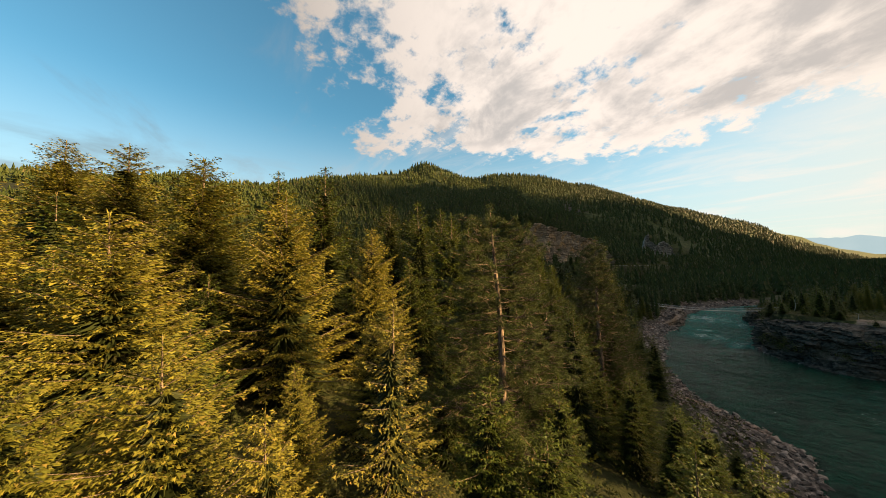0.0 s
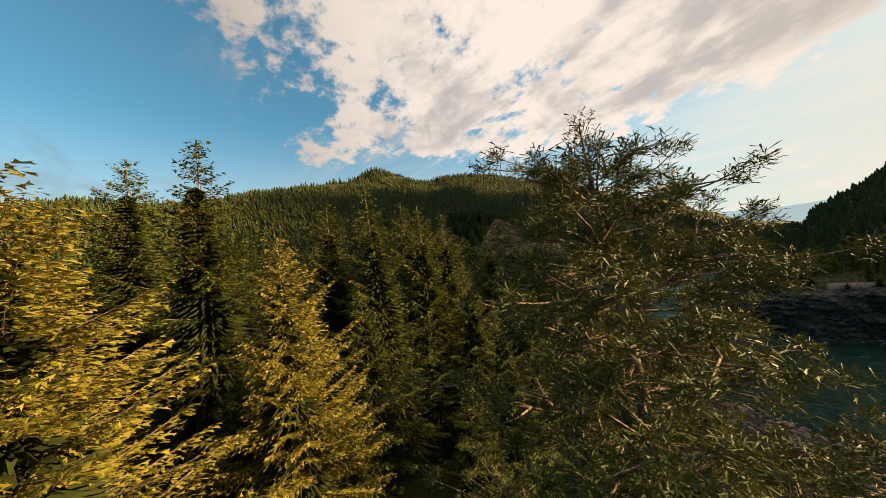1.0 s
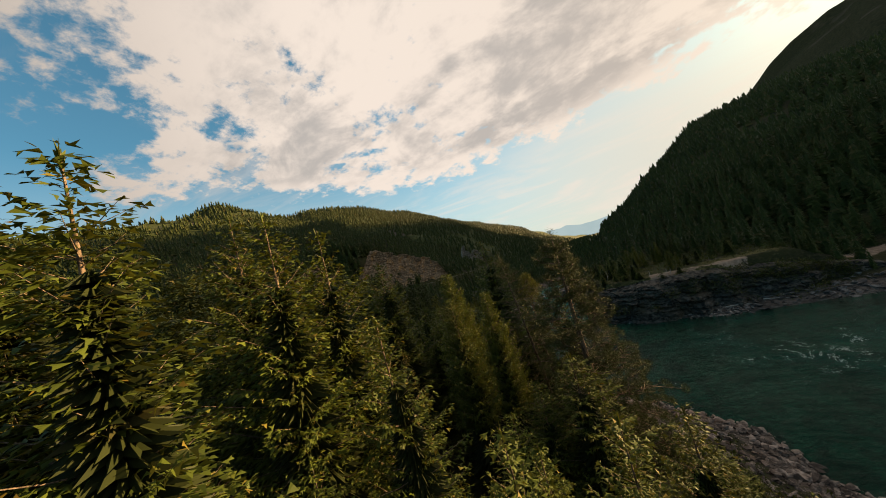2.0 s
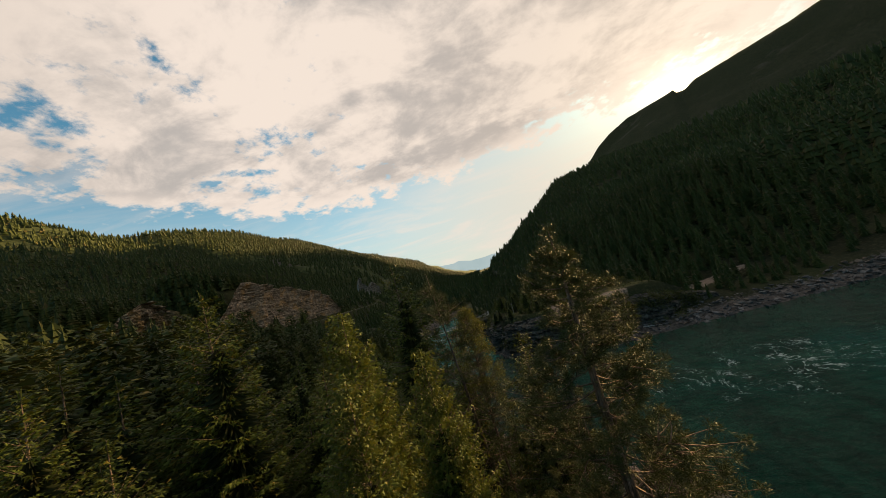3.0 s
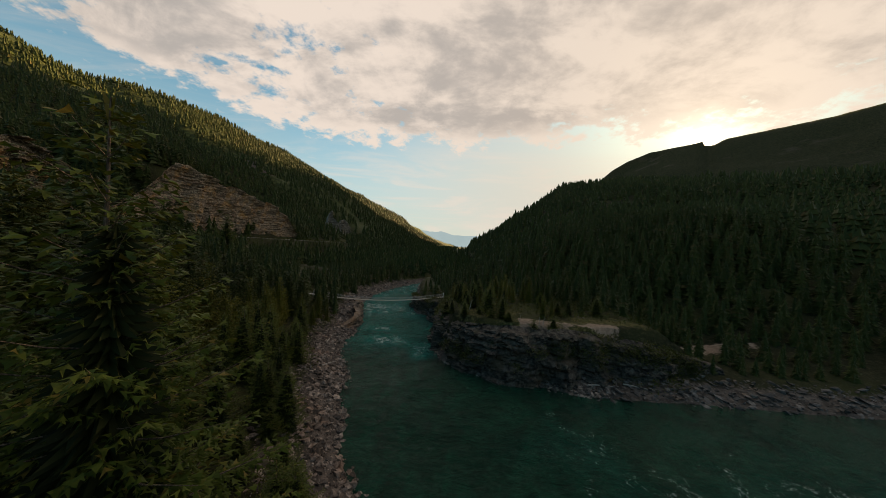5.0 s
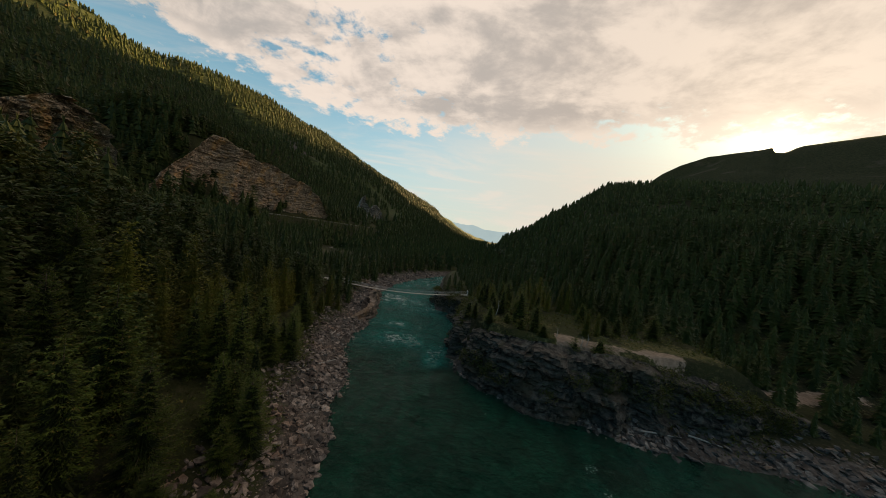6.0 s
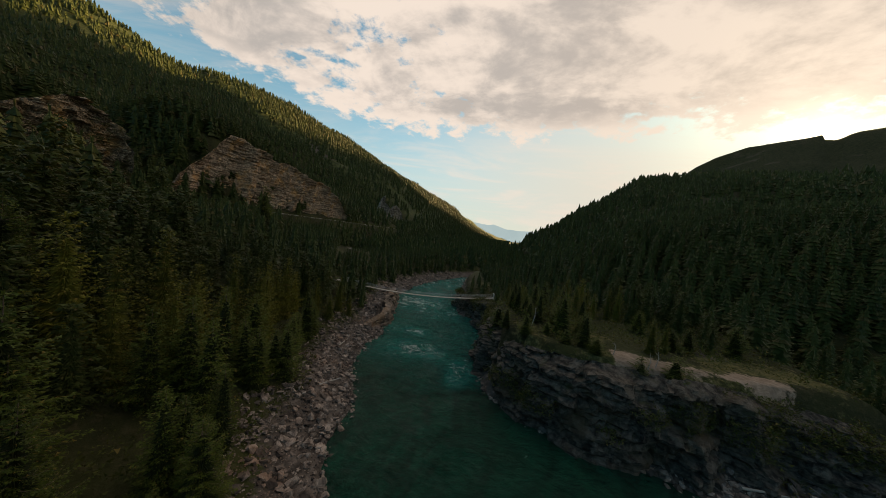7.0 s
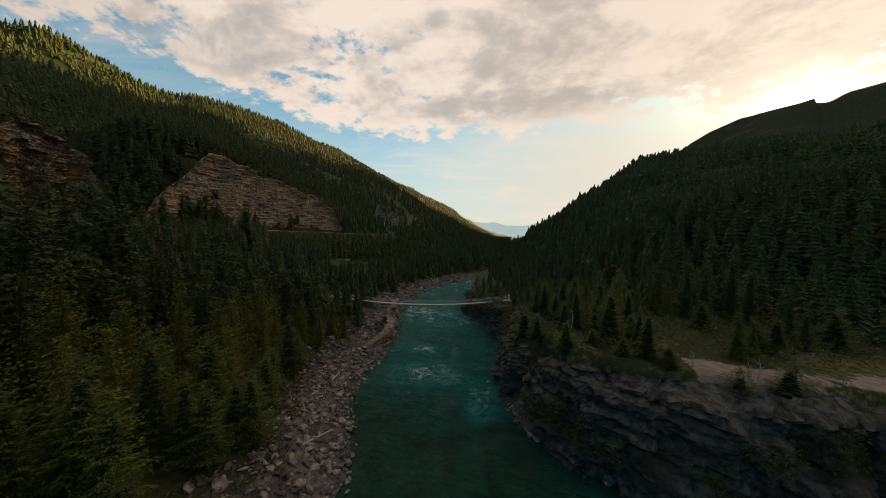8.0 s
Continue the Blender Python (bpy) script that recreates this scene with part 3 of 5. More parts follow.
tagged(new("water", mesh_of("water", np.stack([wx, wy, wz], 1)[used], back[quads], mats=[WATER], attrs={"rapid": wild[used], "boil": (np.exp(-(((wx - 62) / 40) ** 2 + ((wy - 2) / 20) ** 2)) * (1 - ease(-wx, -30, -14)))[used]}, smooth=True)),
       "green mountain river with white rapids", "river", kind="structure")


# ---- rock walls ----
def rock_wall(name, line, foot, head, label, mat, step=0.8, lean=0.25, rough=1.0, layer=1.4, seed=0, category="cliff", dip=0.03, warp=1.0):
    """A broken, layered rock face along a line in plan; the face is on the line's right. foot and head: heights as functions of the way along."""
    pts = np.asarray(line, float)
    seg = np.hypot(*np.diff(pts, axis=0).T)
    way = np.r_[0, np.cumsum(seg)]
    u = np.arange(0, way[-1], step)
    px, py = np.interp(u, way, pts[:, 0]), np.interp(u, way, pts[:, 1])
    tx, ty = np.gradient(px), np.gradient(py)
    size = np.hypot(tx, ty)
    nx, ny = ty / size, -tx / size
    lo, hi = foot(u), head(u)
    rows = max(6, int((hi - lo).max() / step))
    v = np.linspace(0, 1, rows + 1)
    U, V = np.meshgrid(u, v)
    Z = lo + (hi - lo) * V
    wu, wz = U + 2.2 * warp * rough_noise(U, Z, 6, 3, seed + 9), Z + 0.7 * warp * rough_noise(U, Z, 5, 3, seed + 10)
    bed = (wz + dip * U + 0.9 * soft_noise(U / 14, Z / 9, seed)) / layer
    course = np.floor(bed)
    long = 3.0 + 6 * lattice(course, 0 * U, seed + 5)
    ledge = lattice(course, np.floor(wu / long + 9 * lattice(course, 0 * U, seed + 8)), seed + 1) - 0.5
    thin = np.floor(bed * 2.7)
    block = lattice(thin, np.floor(wu / 2.3 + 7 * lattice(thin, 0 * U, seed + 11)), seed + 2) - 0.5
    chips = lattice(np.floor(bed * 6.1), np.floor(wu / 0.95 + 5 * lattice(np.floor(bed * 6.1), 0 * U, seed + 13)), seed + 14) - 0.5
    worn = ease(rough_noise(U, Z, 12, 3, seed + 12), -0.25, 0.3)
    buttress = rough_noise(U, Z * 0.3, 11, 3, seed + 3)
    if callable(lean):
        lean = lean(u)
    out = lean * (hi - lo) * (1 - V) + rough * (1.7 * ledge + 1.0 * block * worn + 0.42 * chips + 1.5 * warp * rough_noise(wu, wz * 2.2, 3.2, 3, seed + 7)) * ease(V, 0, 0.06)
    out = out + rough * 3.4 * buttress - rough * 0.6 * (bed - course < 0.2) * worn
    gully = np.clip(rough_noise(U + 0.25 * Z, Z * 0.25, 9, 2, seed + 4), 0, 1) * 4.5 * rough
    out = out - gully - 2.2 * ease(V, 0.9, 1.0)
    jitter = 0.25 * step * (lattice(np.floor(U * 7), np.floor(Z * 7), seed + 6) - 0.5)
    X = px + nx * out + tx / size * jitter
    Y = py + ny * out + ty / size * jitter
    k = np.arange(U.size).reshape(U.shape)
    q = np.stack([k[:-1, :-1], k[:-1, 1:], k[1:, 1:], k[1:, :-1]], -1).reshape(-1, 4)
    me = mesh_of(name, np.stack([X, Y, Z], -1).reshape(-1, 3), q, mats=[mat])
    tagged(new(name, me), label, category, kind="structure")
    return np.stack([X, Y, Z], -1), V


GORGE = rock_wall("gorge_wall", [(-25, 150), (-21, 134), (-16, 115), (-8, 109), (-2, 94), (0.5, 66), (2.5, 57), (7.5, 51.5), (14, 47.6), (20, 45.8), (28, 45.2), (36, 45.2), (48, 45.4), (60, 47.4), (72, 51), (86, 54)],
          lambda u: -1.0 + 0 * u, lambda u: np.interp(u, [0, 36, 46, 62, 90, 108, 123, 139, 163, 176, 191], [4, 8, 9, 11, 12.6, 13.4, 14.6, 14.6, 11.5, 8.5, 5]) + 1.0 * rough_noise(u, u * 0, 9, 3, 5),
          "dark layered rock wall rising from the river", CLIFF, 0.42, lambda u: np.interp(u, [0, 105, 130, 150, 175], [0.20, 0.22, 0.26, 0.26, 0.26]), 1.35, 2.6, 11, dip=0.10, warp=0.55)
rock_wall("shore_bluff", [(-32.5, 74), (-36.5, 85), (-39.5, 96), (-43.5, 107), (-49, 118), (-54, 128)],
          lambda u: -0.8 + 0 * u, lambda u: np.interp(u, [0, 10, 25, 45, 60], [1.8, 5.6, 5.8, 5.4, 2.4]) + rough_noise(u, u * 0, 7, 3, 9),
          "brown rock bluff under the bridge head", BLUFF, 0.5, 0.22, 1.0, 1.5, 23, warp=0.4)
CUT_FACE = rock_wall("road_cut", [(-209, 126), (-208, 160), (-207, 200), (-207, 260), (-208, 326)][::-1], lambda u: 29.5 + 0 * u,
          lambda u: np.interp(u, [0, 9, 25, 51, 97, 132, 158, 164, 172, 186, 200], [34, 40, 55, 66, 74, 78, 84, 83, 73, 58, 40]) + 3.0 * rough_noise(u, u * 0, 12, 3, 15),
          "tall layered tan and rust rock cut above the road", ROADCUT, 0.55, 0.16, 1.15, 2.4, 31, warp=0.30, dip=0.05)
CRAG_FACE = rock_wall("crag", [(-202, 40), (-201, 56), (-200, 70), (-200, 88), (-202, 109)][::-1], lambda u: 30.0 + 0 * u,
          lambda u: np.interp(u, [0, 3, 8, 13, 17, 25, 34, 42, 55, 70], [34, 40, 58, 68, 73, 74, 71, 66, 58, 48]) + 4.0 * rough_noise(u, u * 0, 10, 3, 17),
          "broken tan rock crag above the road", CRAG, 0.6, 0.20, 2.3, 3.2, 41, warp=0.45)
rock_wall("far_crag", [(-260, 507), (-258, 524), (-255, 573), (-259, 635)][::-1], lambda u: 26 + 0 * u,
          lambda u: np.interp(u, [0, 27, 65, 90, 109, 119, 128], [43, 67, 76, 67, 86, 82, 50]) + 4 * rough_noise(u, u * 0, 16, 3, 19),
          "pale rock crag in the far forest", GREYCRAG, 1.3, 0.22, 1.6, 3.0, 51)


# ---- trees ----
def kites(base, way, long, wide, droop=0.0, rolled=1.25, fork=1.0):
    """Forked needle sprays: two pointed prongs from each base, along way."""
    n = len(base)
    way = way / np.maximum(np.linalg.norm(way, axis=1, keepdims=True), 1e-6)
    side = np.cross(way, np.array([0, 0, 1.0]))
    up = np.cross(side, way)
    roll = np.random.uniform(-rolled, rolled, (n, 1))
    side = side * np.cos(roll) + up * np.sin(roll) + np.random.uniform(-0.1, 0.1, (n, 3))
    side /= np.maximum(np.linalg.norm(side, axis=1, keepdims=True), 1e-6)
    reach = long[:, None] * np.random.uniform(0.72, 1.12, (n, 2))
    spread = wide[:, None] * fork * np.random.uniform(0.6, 1.4, (n, 2))
    notch = base + way * (long * np.random.uniform(0.58, 0.85, n))[:, None]
    one = base + way * reach[:, :1] + side * spread[:, :1]
    two = base + way * reach[:, 1:] - side * spread[:, 1:]
    for tip in (one, two):
        tip[:, 2] -= droop * long
    return np.stack([base, one, notch, two], 1).reshape(-1, 3)


def limb(points, radii, sides=5):
    """A tapered limb through the points."""
    verts, quads = [], []
    for k, (p, r) in enumerate(zip(points, radii)):
        for s in range(sides):
            a = 2 * math.pi * s / sides
            verts.append((p[0] + r * math.cos(a), p[1] + r * math.sin(a), p[2]))
        if k:
            for s in range(sides):
                i, j = (k - 1) * sides, k * sides
                quads.append((i + s, i + (s + 1) % sides, j + (s + 1) % sides, j + s))
    return np.array(verts), np.array(quads)


def tube(points, radius):
    """A thin three-sided twig along the points, any way."""
    pts = np.asarray(points, float)
    d = np.gradient(pts, axis=0)
    d /= np.maximum(np.linalg.norm(d, axis=1, keepdims=True), 1e-6)
    a = np.cross(d, (0.31, 0.23, 0.92))
    a /= np.maximum(np.linalg.norm(a, axis=1, keepdims=True), 1e-6)
    b = np.cross(d, a)
    r = np.broadcast_to(np.asarray(radius, float), (len(pts),))[:, None]
    v = np.stack([pts + r * (math.cos(t) * a + math.sin(t) * b) for t in (0, 2.1, 4.2)], 1).reshape(-1, 3)
    q = [(3 * k + s, 3 * k + (s + 1) % 3, 3 * k + 3 + (s + 1) % 3, 3 * k + 3 + s) for k in range(len(pts) - 1) for s in range(3)]
    return v, np.array(q)


def joined(pieces):
    verts, quads, n = [], [], 0
    for v, q in pieces:
        verts.append(v)
        quads.append(np.asarray(q) + n)
        n += len(v)
    return np.concatenate(verts), np.concatenate(quads)


def skirts(height, radius, tiers, points, droop=0.5, rings=1):
    """The body of a conifer: ragged umbrella-shaped tiers of boughs, one above the other."""
    verts, quads, n = [], [], 0
    for k in range(tiers):
        f = 0.05 + 0.87 * (k + 0.3 * np.random.random()) / tiers
        gap = 0.95 * height / tiers
        r = radius * (1 - f) ** 0.86 + 0.18
        a = 6.283 * (np.arange(points) + np.random.uniform(-0.3, 0.3, points)) / points + k * 1.1
        ragged = np.where(np.arange(points) % 2, 0.60, 1.0) * np.random.uniform(0.75, 1.2, points)
        steps = [(0.06, 1.25), (1.0, 0.0)] if rings == 1 else [(0.06, 1.25), (0.52, 0.62), (1.0, 0.0)]
        for out, rise in steps:
            w = r * out * (ragged if out == 1.0 else 1.0)
            z = f * height + gap * rise - (droop * w * (1 - f) if out == 1.0 else 0) + np.random.uniform(-0.12, 0.12, points) * gap * (out > 0.1)
            verts.append(np.stack([np.cos(a) * w, np.sin(a) * w, z + 0 * a], 1))
        j = np.arange(points)
        for s in range(len(steps) - 1):
            quads.append(n + s * points + np.stack([j, j + points, (j + 1) % points + points, (j + 1) % points], 1))
        n += points * len(steps)
    return np.concatenate(verts), np.concatenate(quads)


def tiers(height, radius, rounds, per, wide, rolled=0.5):
    """Boughs of a tree seen from afar: forked sprays that stand out round the body."""
    base, way, long, w = [], [], [], []
    for k in range(rounds):
        f = 0.06 + 0.88 * (k + 0.6 * np.random.random()) / rounds
        r = radius * (1 - f) ** 0.86 + 0.3
        for j in range(per):
            a = 2.4 * k + 6.283 * j / per + np.random.uniform(-0.4, 0.4)
            reach = r * np.random.uniform(0.85, 1.35)
            sink = 0.45 * (1 - f) - 0.35 * f + np.random.uniform(-0.15, 0.15)
            s = np.random.uniform(0.35, 0.6)
            base.append((math.cos(a) * reach * s, math.sin(a) * reach * s, f * height + 0.4 * height / rounds * np.random.uniform(-1, 1) - sink * reach * s))
            way.append((math.cos(a), math.sin(a), 0.12 - sink))
            long.append(reach * (1 - s) * 1.1)
            w.append(reach * wide)
    top = kites(np.array([(0, 0, height * 0.87)] * 3), np.array([(0.02, 0.01, 1.0), (-0.01, 0.02, 1.0), (0.03, -0.02, 1.0)]), np.full(3, height * 0.13), np.full(3, radius * 0.06))
    v = np.concatenate([kites(np.array(base), np.array(way), np.array(long), np.array(w), 0.05, rolled), top])
    return v, np.arange(len(v)).reshape(-1, 4)


def conifer(height, radius, body, points, rounds=0, per=0, wide=0.2):
    pieces = [skirts(height * 0.97, radius, body, points)]
    if rounds:
        pieces.append(tiers(height, radius, rounds, per, wide))
    return joined(pieces)


def fir(height, radius, whorls, per, gap, clump, bare=0.08, droop=0.35, gaps=0.0, twigs=True, stout=0.36, rolled=1.1, taper=0.86):
    """A fir or spruce: wood, and layered boughs, each a flat frond of side twigs set with needle clumps."""
    lean = np.random.uniform(-0.012, 0.012, 2)
    zs = np.linspace(0, height, 9)
    bow = np.stack([lean[0] * zs, lean[1] * zs, zs], 1)
    wood = [limb(bow, np.maximum(0.011 * height * (1 - zs / height) ** 0.8, 0.02), 7)]
    base, way, long = [], [], []
    lop = np.random.uniform(0, 6.283)
    for w in range(whorls):
        f = bare + (1 - bare) * ((w + np.random.uniform(0, 0.35)) / whorls) ** 0.92
        reach = radius * (1 - f) ** taper * min(1.0, 0.72 + 2.2 * (f - bare)) + 0.22
        reach *= np.random.uniform(0.86, 1.10)
        for b in range(per):
            if np.random.random() < gaps:
                continue
            az = 2.399 * w + 6.283 * b / per + np.random.uniform(-0.3, 0.3)
            z = f * height + np.random.uniform(-0.22, 0.22) * height / whorls
            r = reach * np.random.uniform(0.50, 1.15) * (1 + 0.12 * math.cos(az - lop))
            out = np.array([math.cos(az), math.sin(az), 0])
            side = np.array([-math.sin(az), math.cos(az), 0])
            pitch = 0.62 * f - droop * (1 - f) + np.random.uniform(-0.10, 0.10)
            start = np.array([lean[0] * z, lean[1] * z, z])

            def axis(u):
                p = start + out * (u * r)[:, None]
                p[:, 2] += u * r * pitch + 0.20 * r * u ** 2
                return p

            s = np.linspace(0.14 if r < 1.5 else 0.22, 1, max(2, int(r / gap) + 1))
            p = axis(s)
            if twigs and r > 0.9:
                wood.append(tube(axis(np.array([0, 0.5, 1.0])), [0.010 * r + 0.010, 0.007 * r + 0.006, 0.006]))
            base.append(p + np.random.normal(0, 0.05, p.shape))
            way.append(out + np.random.uniform(-0.35, 0.35, p.shape))
            long.append(clump * np.random.uniform(0.8, 1.3, len(p)))
            for sign in (-1, 1):
                span = np.minimum(0.40 * r, 1.25) * np.minimum(1.0, 1.75 * (1.04 - s)) * np.random.uniform(0.6, 1.15, len(s))
                dirs = out * 0.75 + sign * side + np.array([0, 0, 1]) * np.random.uniform(-0.32, 0.10, (len(s), 1))
                dirs /= np.linalg.norm(dirs, axis=1, keepdims=True)
                for k in range(max(1, int(round(min(0.40 * r, 1.25) / (0.8 * gap))))):
                    at = (k + 0.4) * 0.8 * gap
                    on = at < span + 0.4 * gap
                    if not on.any():
                        continue
                    q = p[on] + dirs[on] * at
                    q[:, 2] -= 0.25 * at * at
                    base.append(q + np.random.normal(0, 0.06, q.shape))
                    way.append(dirs[on] + out * 0.3 + np.random.uniform(-0.45, 0.45, q.shape))
                    long.append(clump * np.random.uniform(0.7, 1.3, len(q)))
    leader = np.random.uniform(0.86, 0.985, int(26 * 0.3 / clump) + 14)
    a = np.random.uniform(0, 6.283, len(leader))
    base.append(np.stack([lean[0] * leader * height, lean[1] * leader * height, leader * height], 1))
    way.append(np.stack([np.cos(a), np.sin(a), np.random.uniform(0.2, 1.1, len(a))], 1))
    long.append(clump * np.random.uniform(0.8, 1.2, len(a)) * (0.7 + 5.0 * (1 - leader)))
    base, way, long = np.concatenate(base), np.concatenate(way), np.concatenate(long)
    v = kites(base, way, long, long * stout * np.random.uniform(0.8, 1.35, len(long)), 0.10, rolled)
    # Core skirts; the near trees colour them dark as painted shade.
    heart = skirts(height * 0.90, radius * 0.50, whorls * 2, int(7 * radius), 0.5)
    tip = np.array([lean[0] * height, lean[1] * height, height * 0.955])
    v = np.concatenate([v, kites(np.repeat(tip[None], 3, 0), np.array([(0.03, 0, 1.0), (0, 0.03, 1.0), (-0.02, -0.02, 1.0)]), np.full(3, height * 0.055), np.full(3, height * 0.006))])
    return joined(wood), (v, np.arange(len(v)).reshape(-1, 4)), heart


def pine(height, radius, bare, limbs, tufts, needle, lean=(0, 0), crook=0.0, flat=0.6, stem=0.0175):
    """A ponderosa pine: long trunk, crooked limbs, tufts of long needles at their ends."""
    zs = np.linspace(0, height, 12)
    bow = np.stack([lean[0] * zs + crook * np.sin(zs * 0.35), lean[1] * zs + crook * np.cos(zs * 0.28), zs], 1)
    wood = [limb(bow, np.maximum(stem * height * (1 - zs / height) ** 0.8, 0.015), 9)]
    base, way, long, wide = [], [], [], []
    for top in (0.90, 0.93, 0.96, 0.985, 1.0):
        m = tufts
        base.append(np.array([[np.interp(top * height, zs, bow[:, k]) for k in range(3)]]) + np.random.normal(0, 0.14, (m, 3)))
        way.append(np.random.normal(0, 1, (m, 3)) * np.array([1, 1, 0.6]) + np.array([0, 0, 0.6]))
        long.append(needle * np.random.uniform(0.7, 1.3, m))
        wide.append(needle * np.random.uniform(0.05, 0.10, m))
    for k in range(limbs):
        f = bare + (0.955 - bare) * (k + np.random.uniform(0, 1)) / limbs
        z = f * height
        az = 2.399 * k + np.random.uniform(-0.6, 0.6)
        u = (f - bare) / (0.96 - bare)
        r = radius * np.random.uniform(0.55, 1.1) * (1 - u) ** (1.0 - 0.55 * flat) * (0.75 + 0.25 * flat) + 0.35
        out = np.array([math.cos(az), math.sin(az), 0])
        start = np.array([np.interp(z, zs, bow[:, 0]), np.interp(z, zs, bow[:, 1]), z])
        s = np.linspace(0, 1, 6)
        wig = np.cumsum(np.random.uniform(-0.10, 0.10, (6, 3)), 0) * r
        p = start + out * (s * r)[:, None] + wig * s[:, None]
        p[:, 2] += r * (0.02 + 0.10 * u) * s + r * 0.12 * s ** 2 - 0.1 * r * np.sin(3 * s)
        wood.append(tube(p, 0.045 * (r / 4 + 0.3) * (1.15 - s)))
        ends = [p[-1], p[-2], p[3]]
        for e in range(max(4, int(r * 5.5))):
            a = np.random.uniform(0.40, 1.0)
            root = np.array([np.interp(a, s, p[:, i]) for i in range(3)])
            tip = root + out * np.random.uniform(0.1, 0.9) + np.random.uniform(-1, 1, 3) * np.array([1, 1, 0.45]) * (0.28 * r + 0.2) + np.array([0, 0, 0.25])
            wood.append(tube(np.array([root, 0.5 * (root + tip) + np.random.uniform(-0.1, 0.1, 3), tip]), [0.028, 0.018, 0.009]))
            ends.append(tip)
        for e in ends:
            m = tufts
            d = np.random.normal(0, 1, (m, 3)) * np.array([1, 1, 0.7]) + np.array([0, 0, 0.45]) + out * 0.4
            base.append(np.repeat(e[None], m, 0) + np.random.normal(0, 0.085, (m, 3)))
            way.append(d)
            long.append(needle * np.random.uniform(0.7, 1.3, m))
            wide.append(needle * np.random.uniform(0.05, 0.10, m))
    v = kites(np.concatenate(base), np.concatenate(way), np.concatenate(long), np.concatenate(wide), 0.05)
    return joined(wood), (v, np.arange(len(v)).reshape(-1, 4))


np.random.seed(5)
random.seed(5)
KINDS = {}


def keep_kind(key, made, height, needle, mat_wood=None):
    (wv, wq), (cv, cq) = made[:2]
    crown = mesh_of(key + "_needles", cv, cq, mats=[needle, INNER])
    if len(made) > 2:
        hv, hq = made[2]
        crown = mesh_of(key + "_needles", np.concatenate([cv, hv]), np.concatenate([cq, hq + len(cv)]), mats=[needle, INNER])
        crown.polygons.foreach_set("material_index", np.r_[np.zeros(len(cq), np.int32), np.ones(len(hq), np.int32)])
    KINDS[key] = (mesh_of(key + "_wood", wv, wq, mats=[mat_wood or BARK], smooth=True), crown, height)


for k in range(5):
    keep_kind("fir_%d" % k, fir(24, 5.8 + 0.4 * k, 28, 6, 0.25, 0.29, 0.07, 0.28 + 0.05 * (k % 3), 0.08 + 0.06 * (k % 3)), 24, FIR)
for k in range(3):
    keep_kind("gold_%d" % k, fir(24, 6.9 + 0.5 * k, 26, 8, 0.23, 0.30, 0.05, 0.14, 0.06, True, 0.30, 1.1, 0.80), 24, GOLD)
keep_kind("bushy", fir(24, 5.4, 36, 8, 0.17, 0.20, 0.45, 0.10, 0.05, True, 0.42, 1.3, 0.80), 24, LIT_FIR)
keep_kind("thin", fir(22, 4.4, 28, 6, 0.25, 0.20, 0.14, 0.34, 0.20), 22, LARCH)
keep_kind("pine_a", pine(22, 3.9, 0.28, 92, 110, 0.19, (0.02, -0.015), 0.12, 1.0), 22, PINE)
keep_kind("pine_b", pine(22, 5.0, 0.20, 110, 110, 0.19, (-0.01, 0.01), 0.08, 0.4), 22, PINE)
keep_kind("snag", pine(22, 3.4, 0.30, 70, 70, 0.18, (0.015, 0.02), 0.10, 0.4, 0.009), 22, PINE)
for k in range(4):
    keep_kind("mid_%d" % k, fir(20, 4.4 + 0.35 * k, 23, 6, 0.42, 0.42, 0.07, 0.32, 0.05, False, 0.30), 20, FIR)

def broadleaf(height, spread, clumps, leaves, size):
    """A leafy tree: a forked stem and a rounded crown of leaf clumps near the top."""
    zs = np.linspace(0, height * 0.97, 8)
    wood = [limb(np.stack([0.15 * np.sin(zs * 0.3), 0.1 * np.cos(zs * 0.4), zs], 1), 0.18 * (1.03 - zs / height) + 0.02, 7)]
    pts = []
    for k in range(clumps):
        f = np.random.random() ** 0.8
        a, r = 2.399 * k, spread * (1 - f ** 2.2) ** 0.7 * np.random.uniform(0.35, 1.0)
        tip = np.array([r * math.cos(a), r * math.sin(a), height * (0.62 + 0.37 * f)])
        root = np.array([0, 0, tip[2] - 0.6 * r - 0.4])
        wood.append(tube(np.stack([root, 0.5 * (root + tip) + np.random.uniform(-0.15, 0.15, 3), tip]), [0.05, 0.03, 0.010]))
        c = np.random.normal(0, 1, (leaves, 3))
        c *= np.random.uniform(0.3, 1.0, (leaves, 1)) / np.linalg.norm(c, axis=1, keepdims=True)
        pts.append((tip + c * (0.62, 0.62, 0.46), c + np.random.normal(0, 0.6, c.shape)))
    base, way = (np.concatenate([p[i] for p in pts]) for i in (0, 1))
    n = len(base)
    v = kites(base, way, size * np.random.uniform(0.6, 1.3, n), size * np.random.uniform(0.22, 0.40, n), 0.15, 1.5)
    return joined(wood), (v, np.arange(len(v)).reshape(-1, 4))


LEAFY = needles_material("yellow_green_leaves", (0.050, 0.062, 0.012), (0.170, 0.165, 0.032), (0.26, 0.16, 0.05), 0.22)
keep_kind("leafy", broadleaf(24, 3.4, 120, 130, 0.15), 24, LEAFY)
